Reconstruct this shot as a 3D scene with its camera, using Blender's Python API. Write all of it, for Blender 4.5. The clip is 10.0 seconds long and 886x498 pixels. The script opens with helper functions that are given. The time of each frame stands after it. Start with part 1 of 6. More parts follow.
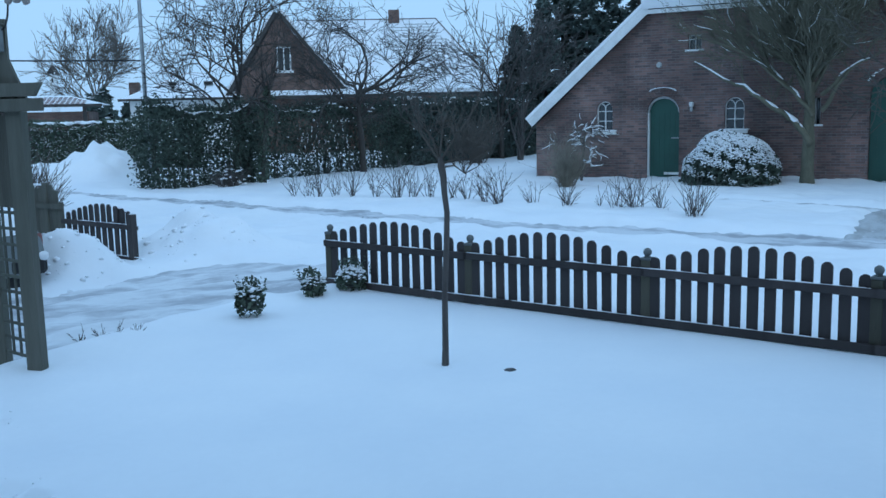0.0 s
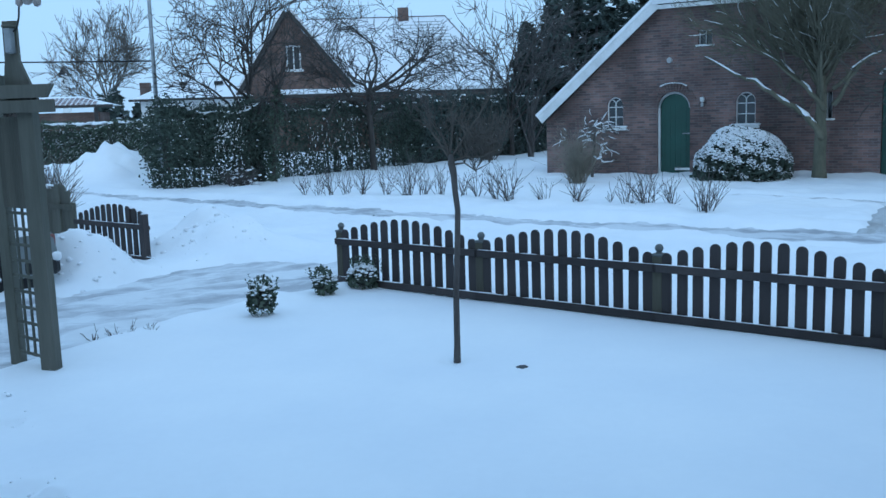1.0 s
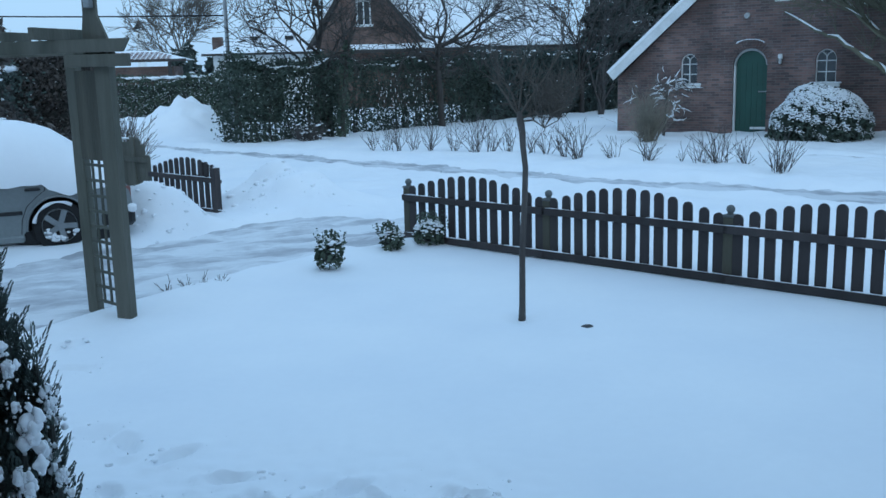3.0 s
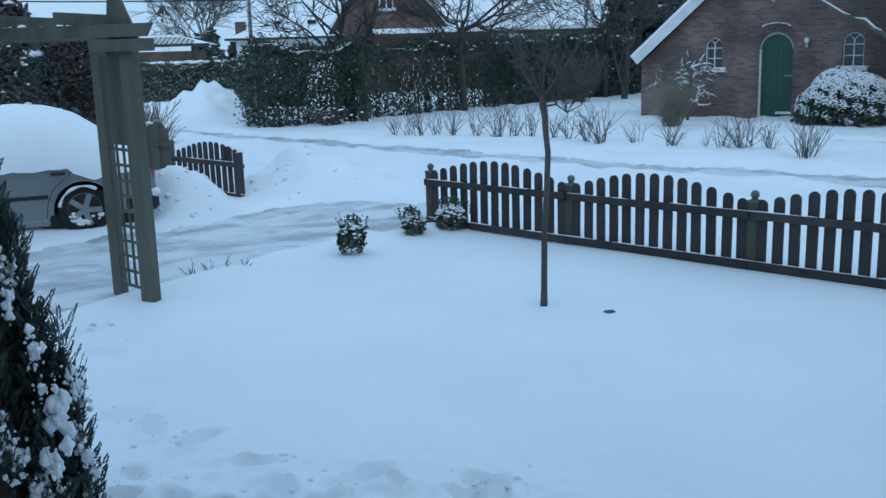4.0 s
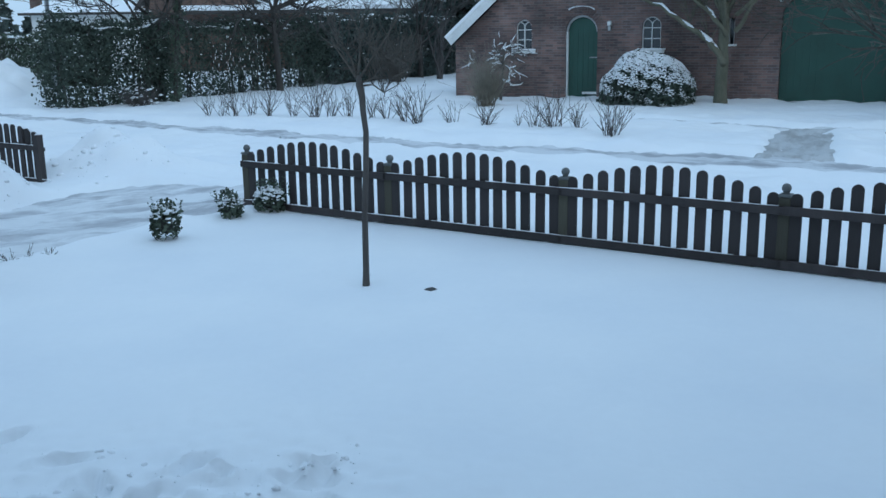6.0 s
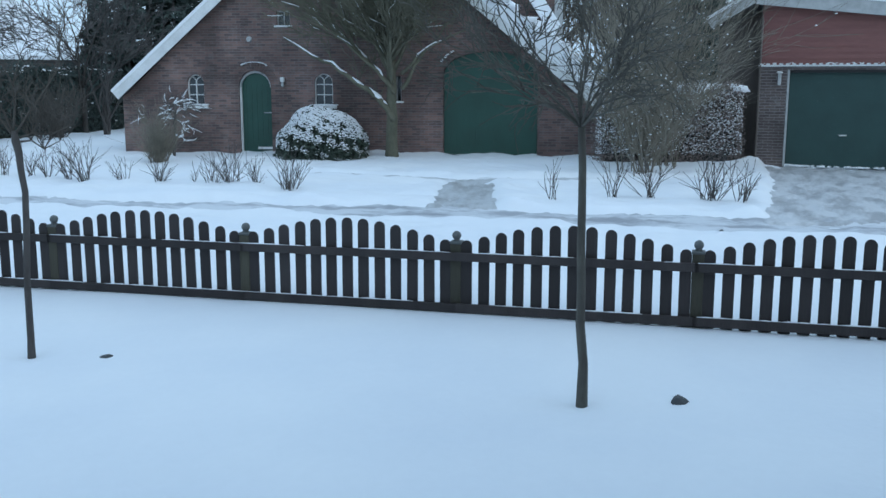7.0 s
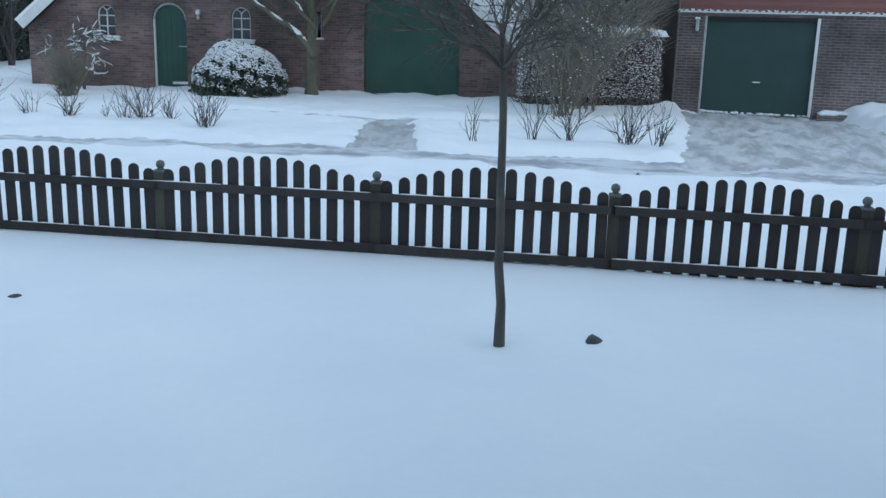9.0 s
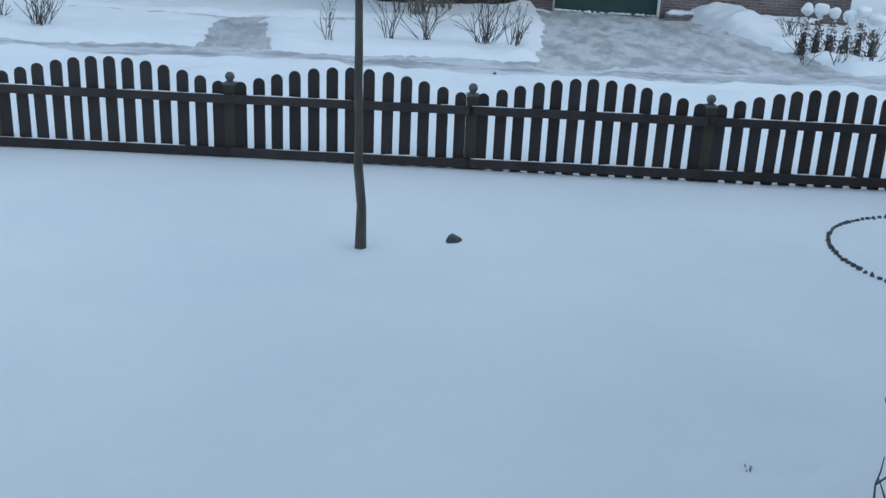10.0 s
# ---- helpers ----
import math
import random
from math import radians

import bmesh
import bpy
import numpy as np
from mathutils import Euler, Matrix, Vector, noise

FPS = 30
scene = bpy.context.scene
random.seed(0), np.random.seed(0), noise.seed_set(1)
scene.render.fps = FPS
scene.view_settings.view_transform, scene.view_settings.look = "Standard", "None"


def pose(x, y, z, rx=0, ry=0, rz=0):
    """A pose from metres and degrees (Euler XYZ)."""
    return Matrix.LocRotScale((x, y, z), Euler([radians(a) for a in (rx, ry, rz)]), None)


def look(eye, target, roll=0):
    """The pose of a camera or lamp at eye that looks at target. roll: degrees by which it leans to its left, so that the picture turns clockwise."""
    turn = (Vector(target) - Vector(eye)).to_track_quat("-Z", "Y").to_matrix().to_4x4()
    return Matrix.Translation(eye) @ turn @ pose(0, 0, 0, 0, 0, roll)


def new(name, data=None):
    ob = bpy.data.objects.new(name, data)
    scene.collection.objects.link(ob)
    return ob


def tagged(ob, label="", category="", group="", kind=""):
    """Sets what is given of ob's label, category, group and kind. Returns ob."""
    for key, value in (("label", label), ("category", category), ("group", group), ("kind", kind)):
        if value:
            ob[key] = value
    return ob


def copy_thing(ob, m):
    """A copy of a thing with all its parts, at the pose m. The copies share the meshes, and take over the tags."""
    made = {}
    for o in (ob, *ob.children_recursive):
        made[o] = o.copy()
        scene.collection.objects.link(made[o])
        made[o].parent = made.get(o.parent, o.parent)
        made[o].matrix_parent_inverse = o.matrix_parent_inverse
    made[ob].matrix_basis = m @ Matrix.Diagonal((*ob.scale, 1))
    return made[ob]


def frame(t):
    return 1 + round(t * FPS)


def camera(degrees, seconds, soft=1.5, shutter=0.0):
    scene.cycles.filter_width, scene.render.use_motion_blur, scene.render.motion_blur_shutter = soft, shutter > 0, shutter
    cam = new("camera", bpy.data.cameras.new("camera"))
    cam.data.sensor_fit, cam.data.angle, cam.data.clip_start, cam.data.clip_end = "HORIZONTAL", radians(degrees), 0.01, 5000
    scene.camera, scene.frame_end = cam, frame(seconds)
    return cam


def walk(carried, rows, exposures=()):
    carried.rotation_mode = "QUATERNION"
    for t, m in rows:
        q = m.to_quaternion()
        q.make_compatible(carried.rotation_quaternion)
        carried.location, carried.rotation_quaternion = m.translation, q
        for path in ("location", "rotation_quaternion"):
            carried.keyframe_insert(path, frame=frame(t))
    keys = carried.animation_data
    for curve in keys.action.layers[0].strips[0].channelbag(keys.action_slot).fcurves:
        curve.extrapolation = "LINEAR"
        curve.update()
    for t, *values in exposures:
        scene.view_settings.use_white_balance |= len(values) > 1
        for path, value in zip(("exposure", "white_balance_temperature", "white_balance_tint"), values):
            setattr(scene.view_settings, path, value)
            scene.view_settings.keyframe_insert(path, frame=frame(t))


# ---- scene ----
# The eye stands at a window, about 1.9 m over the lawn's snow, and only turns.
EYE = (0.0, 0.0, 1.86)
cam = camera(49.7, 10.0)


def aim(yaw, pitch, roll):
    """A pose at EYE: yaw to the left from +y, pitch up, roll as look()."""
    y, p = radians(yaw), radians(pitch)
    ahead = Vector((-math.sin(y) * math.cos(p), math.cos(y) * math.cos(p), math.sin(p)))
    return look(EYE, Vector(EYE) + ahead, roll)


walk(cam, [
    (0.0, aim(0.45, -8.23, -1.35)),
    (0.5, aim(0.52, -8.17, -1.54)),
    (1.0, aim(1.12, -8.36, -1.87)),
    (1.5, aim(1.50, -9.10, -1.82)),
    (2.0, aim(2.47, -9.47, -1.83)),
    (2.5, aim(3.71, -10.27, -1.68)),
    (3.0, aim(5.23, -10.81, -1.58)),
    (3.2, aim(5.5, -10.9, -1.58)),
    (4.3, aim(6.75, -11.85, -1.68)),
    (4.5, aim(6.44, -11.88, -1.63)),
    (5.0, aim(6.31, -12.80, -2.11)),
    (5.5, aim(5.93, -14.68, -2.62)),
    (5.7, aim(2.1, -14.6, -2.1)),
    (5.9, aim(-1.5, -13.7, -1.35)),
    (6.0, aim(-4.32, -13.09, -0.92)),
    (6.1, aim(-7.3, -12.7, -0.4)),
    (6.2, aim(-10.29, -12.3, 0.1)),
    (7.3, aim(-26.35, -9.3, 0.6)),
    (7.5, aim(-27.81, -8.97, 1.28)),
    (8.0, aim(-28.06, -10.86, 1.20)),
    (8.5, aim(-28.78, -12.87, 1.31)),
    (9.0, aim(-28.48, -13.50, 1.53)),
    (9.5, aim(-28.81, -16.95, 1.95)),
    (9.6, aim(-31.4, -17.6, 2.1)),
    (9.7, aim(-35.0, -18.6, 2.4)),
    (9.8, aim(-37.2, -19.0, 2.6)),
    (10.0, aim(-37.38, -19.07, 2.69)),
], exposures=[(0.0, 0.14, 5260, -1), (1.0, 0.24, 5280, -1), (4.5, 0.14, 5700, -1), (5.5, 0.14, 5800, 0), (7.5, 0.40, 6200, 3), (8.5, 0.37, 6300, 4), (10.0, 0.2, 6500, 6)])

# ---- light: an overcast winter sky ----
world = bpy.data.worlds.new("world")
scene.world = world
world.use_nodes = True
wn, wl = world.node_tree.nodes, world.node_tree.links
sky = wn.new("ShaderNodeTexSky")
sky.sky_type, sky.sun_disc = "NISHITA", False
sky.sun_elevation, sky.sun_rotation = radians(32), radians(150)
sky.air_density, sky.dust_density, sky.ozone_density = 1.0, 2.0, 2.0
# a closed cover of pale blue cloud over the clear sky's gradient
dim, cover = wn.new("ShaderNodeVectorMath"), wn.new("ShaderNodeMix")
dim.operation = "SCALE"
dim.inputs["Scale"].default_value = 0.09
cover.data_type = "RGBA"
cover.inputs["Factor"].default_value = 0.85
cover.inputs[7].default_value = (0.47, 0.62, 0.82, 1)
# an overcast sky is brighter overhead than along the horizon
where, split, rise, shade = wn.new("ShaderNodeTexCoord"), wn.new("ShaderNodeSeparateXYZ"), wn.new("ShaderNodeMapRange"), wn.new("ShaderNodeVectorMath")
rise.inputs["From Min"].default_value, rise.inputs["From Max"].default_value = 0.0, 0.9
rise.inputs["To Min"].default_value, rise.inputs["To Max"].default_value = 1.0, 1.12
shade.operation = "SCALE"
wl.new(where.outputs["Generated"], split.inputs[0])
wl.new(split.outputs["Z"], rise.inputs["Value"])
wl.new(rise.outputs["Result"], shade.inputs["Scale"])
wl.new(cover.outputs[2], shade.inputs[0])
wl.new(sky.outputs["Color"], dim.inputs[0])
wl.new(dim.outputs["Vector"], cover.inputs[6])
wn["Background"].inputs["Strength"].default_value = 1.0
wl.new(shade.outputs["Vector"], wn["Background"].inputs["Color"])
sun = new("sun", bpy.data.lights.new("sun", "SUN"))
sun.data.energy, sun.data.angle, sun.data.color = 0.3, radians(60), (1.0, 0.97, 0.94)
sun.matrix_world = look((4, -8, 10), (0, 6, 0))

rng = np.random.default_rng(7)


# ---- materials ----
def material(name, color, rough=0.7, color2=None, scale=8.0, fine=80.0, bump=0.15, metal=0.0, stretch=(1, 1, 1), spread=0.25, per_object=0.0):
    """Base colour that varies at two scales, with a fine relief."""
    m = bpy.data.materials.new(name)
    m.use_nodes = True
    n, l = m.node_tree.nodes, m.node_tree.links
    b = n["Principled BSDF"]
    b.inputs["Roughness"].default_value, b.inputs["Metallic"].default_value = rough, metal
    tc, mp = n.new("ShaderNodeTexCoord"), n.new("ShaderNodeMapping")
    mp.inputs["Scale"].default_value = stretch
    l.new(tc.outputs["Object"], mp.inputs["Vector"])
    big, small = n.new("ShaderNodeTexNoise"), n.new("ShaderNodeTexNoise")
    big.inputs["Scale"].default_value, small.inputs["Scale"].default_value = scale, fine
    big.inputs["Detail"].default_value, small.inputs["Detail"].default_value = 4, 3
    l.new(mp.outputs["Vector"], big.inputs["Vector"])
    l.new(mp.outputs["Vector"], small.inputs["Vector"])
    mix = n.new("ShaderNodeMix")
    mix.data_type = "RGBA"
    c2 = color2 or tuple(c * (1 - spread) for c in color)
    mix.inputs[6].default_value, mix.inputs[7].default_value = (*color, 1), (*c2, 1)
    ramp = n.new("ShaderNodeValToRGB")
    ramp.color_ramp.elements[0].position, ramp.color_ramp.elements[1].position = 0.35, 0.68
    l.new(big.outputs["Fac"], ramp.inputs["Fac"])
    l.new(ramp.outputs["Color"], mix.inputs["Factor"])
    hsv = n.new("ShaderNodeHueSaturation")
    mul = n.new("ShaderNodeMapRange")
    mul.inputs["To Min"].default_value, mul.inputs["To Max"].default_value = 1 - spread * 0.6, 1 + spread * 0.6
    l.new(small.outputs["Fac"], mul.inputs["Value"])
    last = mul.outputs["Result"]
    if per_object:
        oi, mr, mm = n.new("ShaderNodeObjectInfo"), n.new("ShaderNodeMapRange"), n.new("ShaderNodeMath")
        mr.inputs["To Min"].default_value, mr.inputs["To Max"].default_value = 1 - per_object, 1 + per_object
        mm.operation = "MULTIPLY"
        l.new(oi.outputs["Random"], mr.inputs["Value"])
        l.new(mr.outputs["Result"], mm.inputs[0])
        l.new(last, mm.inputs[1])
        last = mm.outputs["Value"]
    l.new(last, hsv.inputs["Value"])
    l.new(mix.outputs[2], hsv.inputs["Color"])
    l.new(hsv.outputs["Color"], b.inputs["Base Color"])
    bp = n.new("ShaderNodeBump")
    bp.inputs["Strength"].default_value, bp.inputs["Distance"].default_value = bump, 0.02
    l.new(small.outputs["Fac"], bp.inputs["Height"])
    l.new(bp.outputs["Normal"], b.inputs["Normal"])
    return m


def leaf_material(name, color, color2, rough=0.8):
    """Leaves that differ one by one."""
    m = material(name, color, rough, color2, scale=2.0, fine=30, bump=0.0)
    n, l = m.node_tree.nodes, m.node_tree.links
    g = n.new("ShaderNodeNewGeometry")
    mr = n.new("ShaderNodeMapRange")
    mr.inputs["To Min"].default_value, mr.inputs["To Max"].default_value = 0.62, 1.3
    l.new(g.outputs["Random Per Island"], mr.inputs["Value"])
    hsv = next(x for x in n if x.type == "HUE_SAT")
    l.new(mr.outputs["Result"], hsv.inputs["Value"])
    return m


def brick_material(name, c1, c2, mortar, wide=0.21, tall=0.0625, joint=0.012):
    """Brickwork with its own coursing, on a wall whose x runs along it and z up."""
    m = bpy.data.materials.new(name)
    m.use_nodes = True
    n, l = m.node_tree.nodes, m.node_tree.links
    b = n["Principled BSDF"]
    b.inputs["Roughness"].default_value = 0.85
    tc, sep, comb = n.new("ShaderNodeTexCoord"), n.new("ShaderNodeSeparateXYZ"), n.new("ShaderNodeCombineXYZ")
    add = n.new("ShaderNodeMath")
    l.new(tc.outputs["Object"], sep.inputs["Vector"])
    l.new(sep.outputs["X"], add.inputs[0])
    l.new(sep.outputs["Y"], add.inputs[1])
    l.new(add.outputs["Value"], comb.inputs["X"])
    l.new(sep.outputs["Z"], comb.inputs["Y"])
    br = n.new("ShaderNodeTexBrick")
    br.inputs["Scale"].default_value = 1.0
    br.inputs["Brick Width"].default_value, br.inputs["Row Height"].default_value = wide, tall
    br.inputs["Mortar Size"].default_value, br.inputs["Mortar Smooth"].default_value = joint / 2, 0.3
    br.inputs["Color1"].default_value, br.inputs["Color2"].default_value, br.inputs["Mortar"].default_value = (*c1, 1), (*c2, 1), (*mortar, 1)
    l.new(comb.outputs["Vector"], br.inputs["Vector"])
    no = n.new("ShaderNodeTexNoise")
    no.inputs["Scale"].default_value, no.inputs["Detail"].default_value = 0.9, 6
    l.new(tc.outputs["Object"], no.inputs["Vector"])
    mr = n.new("ShaderNodeMapRange")
    mr.inputs["From Min"].default_value, mr.inputs["From Max"].default_value = 0.3, 0.7
    mr.inputs["To Min"].default_value, mr.inputs["To Max"].default_value = 0.5, 1.4
    l.new(no.outputs["Fac"], mr.inputs["Value"])
    hsv = n.new("ShaderNodeHueSaturation")
    pale, pr, wash = n.new("ShaderNodeTexNoise"), n.new("ShaderNodeMapRange"), n.new("ShaderNodeMix")
    pale.inputs["Scale"].default_value, pale.inputs["Detail"].default_value, pale.inputs["Roughness"].default_value = 3.2, 8, 0.7
    l.new(tc.outputs["Object"], pale.inputs["Vector"])
    pr.inputs["From Min"].default_value, pr.inputs["From Max"].default_value = 0.54, 0.78
    pr.inputs["To Max"].default_value = 0.55
    l.new(pale.outputs["Fac"], pr.inputs["Value"])
    wash.data_type = "RGBA"
    wash.inputs[7].default_value = (*(0.6 * a + 0.12 for a in mortar), 1)
    l.new(pr.outputs["Result"], wash.inputs["Factor"])
    l.new(br.outputs["Color"], wash.inputs[6])
    l.new(mr.outputs["Result"], hsv.inputs["Value"])
    l.new(wash.outputs[2], hsv.inputs["Color"])
    l.new(hsv.outputs["Color"], b.inputs["Base Color"])
    bp = n.new("ShaderNodeBump")
    bp.invert = True
    bp.inputs["Strength"].default_value, bp.inputs["Distance"].default_value = 0.6, 0.01
    l.new(br.outputs["Fac"], bp.inputs["Height"])
    l.new(bp.outputs["Normal"], b.inputs["Normal"])
    return m


SNOW = material("snow", (0.86, 0.88, 0.90), 0.65, (0.80, 0.83, 0.87), scale=0.7, fine=14, bump=0.10, spread=0.03)
ROOFSNOW = material("roof_snow", (0.86, 0.88, 0.90), 0.7, (0.82, 0.84, 0.87), scale=0.8, fine=20, bump=0.1, spread=0.03)


def packed_material(name, light, dark, along, scale=1.5):
    """Trodden snow with streaks along the way people and wheels go."""
    m = material(name, light, 0.5, dark, scale=scale, fine=22, bump=0.5, spread=0.12, stretch=(0.35, 1, 1))
    n = m.node_tree.nodes
    mp = next(x for x in n if x.type == "MAPPING")
    mp.vector_type = "POINT"
    rot = n.new("ShaderNodeMapping")
    rot.inputs["Rotation"].default_value = (0, 0, -along)
    tc = next(x for x in n if x.type == "TEX_COORD")
    m.node_tree.links.new(tc.outputs["Object"], rot.inputs["Vector"])
    m.node_tree.links.new(rot.outputs["Vector"], mp.inputs["Vector"])
    ramp = next(x for x in n if x.type == "VALTORGB")
    ramp.color_ramp.elements[0].position, ramp.color_ramp.elements[1].position = 0.44, 0.60
    big = next(x for x in n if x.type == "TEX_NOISE")
    big.inputs["Detail"].default_value, big.inputs["Roughness"].default_value = 7, 0.65
    return m


FENCE = material("stained_fence", (0.031, 0.026, 0.0265), 0.75, (0.049, 0.041, 0.040), scale=5, fine=60, bump=0.3, stretch=(1, 1, 0.15), per_object=0.25)
POSTWOOD = material("weathered_post", (0.062, 0.058, 0.042), 0.85, (0.10, 0.095, 0.07), scale=6, fine=60, bump=0.4, stretch=(1, 1, 0.15), per_object=0.2)
STONEBALL = material("grey_cap", (0.13, 0.14, 0.14), 0.8, bump=0.3)
PERGOLA = material("pergola_wood", (0.128, 0.126, 0.104), 0.85, (0.072, 0.075, 0.058), scale=5, fine=50, bump=0.45, stretch=(1, 1, 0.12), per_object=0.15)
BARK = material("bark", (0.085, 0.080, 0.070), 0.9, (0.13, 0.125, 0.105), scale=9, fine=60, bump=0.6, stretch=(1, 1, 0.3))
DARKBARK = material("dark_bark", (0.068, 0.061, 0.058), 0.9, (0.11, 0.10, 0.092), scale=9, fine=60, bump=0.5, stretch=(1, 1, 0.3))
MOSSBARK = material("mossy_bark", (0.098, 0.098, 0.070), 0.95, (0.16, 0.152, 0.11), scale=5, fine=40, bump=0.6, stretch=(1, 1, 0.4))
TWIG = material("twig", (0.12, 0.105, 0.088), 0.85, (0.08, 0.07, 0.062), scale=4, fine=40)
LEAF = leaf_material("evergreen_leaf", (0.050, 0.076, 0.054), (0.10, 0.125, 0.088))
YEW = leaf_material("yew_leaf", (0.045, 0.064, 0.050), (0.075, 0.098, 0.075))
CONIFER = leaf_material("conifer_needle", (0.044, 0.063, 0.057), (0.08, 0.105, 0.092))
BEECH = leaf_material("dry_beech_leaf", (0.19, 0.155, 0.145), (0.27, 0.225, 0.205))
BROWNLEAF = leaf_material("dark_brown_leaf", (0.065, 0.058, 0.054), (0.105, 0.092, 0.082))
BROWNBOARD = material("brown_boards", (0.15, 0.128, 0.115), 0.85, (0.11, 0.095, 0.085), scale=4, fine=40, bump=0.3, stretch=(1, 1, 0.15))
CORE = material("dark_twigwork", (0.050, 0.053, 0.047), 0.95)
BLACKBARK = material("wet_dark_bark", (0.042, 0.037, 0.034), 0.9, (0.07, 0.063, 0.055), scale=9, fine=60, bump=0.5, stretch=(1, 1, 0.3))
LICHEN = material("lichen_twig", (0.165, 0.150, 0.118), 0.95, (0.26, 0.235, 0.19), scale=5, fine=40, bump=0.5)
OLDTILE = material("weathered_tile", (0.17, 0.15, 0.15), 0.85, (0.12, 0.105, 0.105), scale=6, fine=40, bump=0.3)
BRICK = brick_material("old_red_brick", (0.205, 0.126, 0.110), (0.098, 0.072, 0.068), (0.178, 0.158, 0.150))
GARBRICK = brick_material("brown_brick", (0.145, 0.115, 0.108), (0.10, 0.08, 0.078), (0.25, 0.235, 0.23))
HOUSEBRICK = brick_material("house_brick", (0.17, 0.105, 0.08), (0.12, 0.075, 0.06), (0.15, 0.13, 0.12))
GREEN = material("green_paint", (0.025, 0.081, 0.061), 0.5, (0.021, 0.066, 0.050), scale=2, fine=30, bump=0.08)
GARGREEN = material("garage_green", (0.027, 0.066, 0.060), 0.5, (0.022, 0.054, 0.050), scale=2, fine=30, bump=0.06)
WHITE = material("white_paint", (0.74, 0.75, 0.74), 0.5, (0.62, 0.63, 0.62), scale=3, fine=40, bump=0.08)
REDWOOD = material("red_cladding", (0.24, 0.105, 0.092), 0.7, (0.19, 0.085, 0.078), scale=2, fine=30, bump=0.2, stretch=(0.2, 1, 1))
DARKWOOD = material("dark_cladding", (0.06, 0.054, 0.05), 0.8)
TILE = material("red_pantile", (0.22, 0.125, 0.11), 0.8, (0.30, 0.23, 0.22), scale=3, fine=30)
METAL = material("galvanised", (0.33, 0.35, 0.36), 0.45, metal=0.7, bump=0.05)
CARPAINT = material("silver_paint", (0.24, 0.26, 0.26), 0.35, (0.20, 0.215, 0.22), scale=1.5, fine=30, metal=0.5, bump=0.02)
BLACK = material("black_plastic", (0.012, 0.012, 0.013), 0.55)
TYRE = material("tyre_rubber", (0.014, 0.014, 0.015), 0.85)
STONE = material("dark_stone", (0.09, 0.095, 0.10), 0.8, bump=0.5)
GREYBOX = material("weathered_box", (0.46, 0.47, 0.47), 0.8, (0.36, 0.37, 0.37))
FATBALL = material("fat_ball", (0.36, 0.33, 0.31), 0.8, bump=0.5)
GLASS = bpy.data.materials.new("glass")
GLASS.use_nodes = True
gb = GLASS.node_tree.nodes["Principled BSDF"]
gb.inputs["Base Color"].default_value, gb.inputs["Roughness"].default_value = (0.02, 0.025, 0.03, 1), 0.05
gb.inputs["Specular IOR Level"].default_value = 0.7


# ---- helpers for meshes ----
def empty(name, m, label, category, group="", kind=""):
    ob = new(name)
    ob.matrix_world = m
    return tagged(ob, label, category, group, kind)


def part(name, bm, mat, parent=None, label="", smooth=False):
    me = bpy.data.meshes.new(name)
    if isinstance(bm, tuple):
        me.from_pydata(bm[0], [], bm[1])
    else:
        bm.to_mesh(me)
        bm.free()
    me.materials.append(mat)
    if smooth:
        me.polygons.foreach_set("use_smooth", [True] * len(me.polygons))
    me.update()
    ob = new(name, me)
    if name in ("snow", "foliage", "crown", "branchwork", "stem_growth", "snow_clods", "verge_snow", "hedge_snow", "leafy_growth"):
        ob["kind"] = "stuff"
    if parent:
        ob.parent = parent
    return tagged(ob, label)


def box(bm, lo, hi, m=None, bevel=0.0):
    r = bmesh.ops.create_cube(bm, size=1.0)
    c = [(a + b) / 2 for a, b in zip(lo, hi)]
    d = [b - a for a, b in zip(lo, hi)]
    mat = Matrix.Translation(c) @ Matrix.Diagonal((*d, 1))
    bmesh.ops.transform(bm, matrix=(m @ mat) if m else mat, verts=r["verts"])
    if bevel:
        es = list({e for v in r["verts"] for e in v.link_edges})
        bmesh.ops.bevel(bm, geom=es, offset=bevel, segments=1, affect="EDGES")
    return bm


def boxed(lo, hi, m=None, bevel=0.0):
    return box(bmesh.new(), lo, hi, m, bevel)


def prism(points, y0, y1):
    """A polygon in x and z, drawn out along y."""
    bm = bmesh.new()
    a = [bm.verts.new((x, y0, z)) for x, z in points]
    f = bm.faces.new(a)
    r = bmesh.ops.extrude_face_region(bm, geom=[f])
    bmesh.ops.translate(bm, vec=(0, y1 - y0, 0), verts=[v for v in r["geom"] if isinstance(v, bmesh.types.BMVert)])
    bmesh.ops.recalc_face_normals(bm, faces=bm.faces)
    return bm


def holed(outer, holes, y0, y1):
    """A wall in x and z with openings, from y0 back to y1."""
    bm = bmesh.new()
    edges = []
    for loop in (outer, *holes):
        vs = [bm.verts.new((x, y0, z)) for x, z in loop]
        edges += [bm.edges.new((vs[i], vs[(i + 1) % len(vs)])) for i in range(len(vs))]
    bmesh.ops.triangle_fill(bm, use_beauty=True, use_dissolve=False, edges=edges)
    r = bmesh.ops.extrude_face_region(bm, geom=list(bm.faces))
    bmesh.ops.translate(bm, vec=(0, y1 - y0, 0), verts=[v for v in r["geom"] if isinstance(v, bmesh.types.BMVert)])
    bmesh.ops.recalc_face_normals(bm, faces=bm.faces)
    return bm


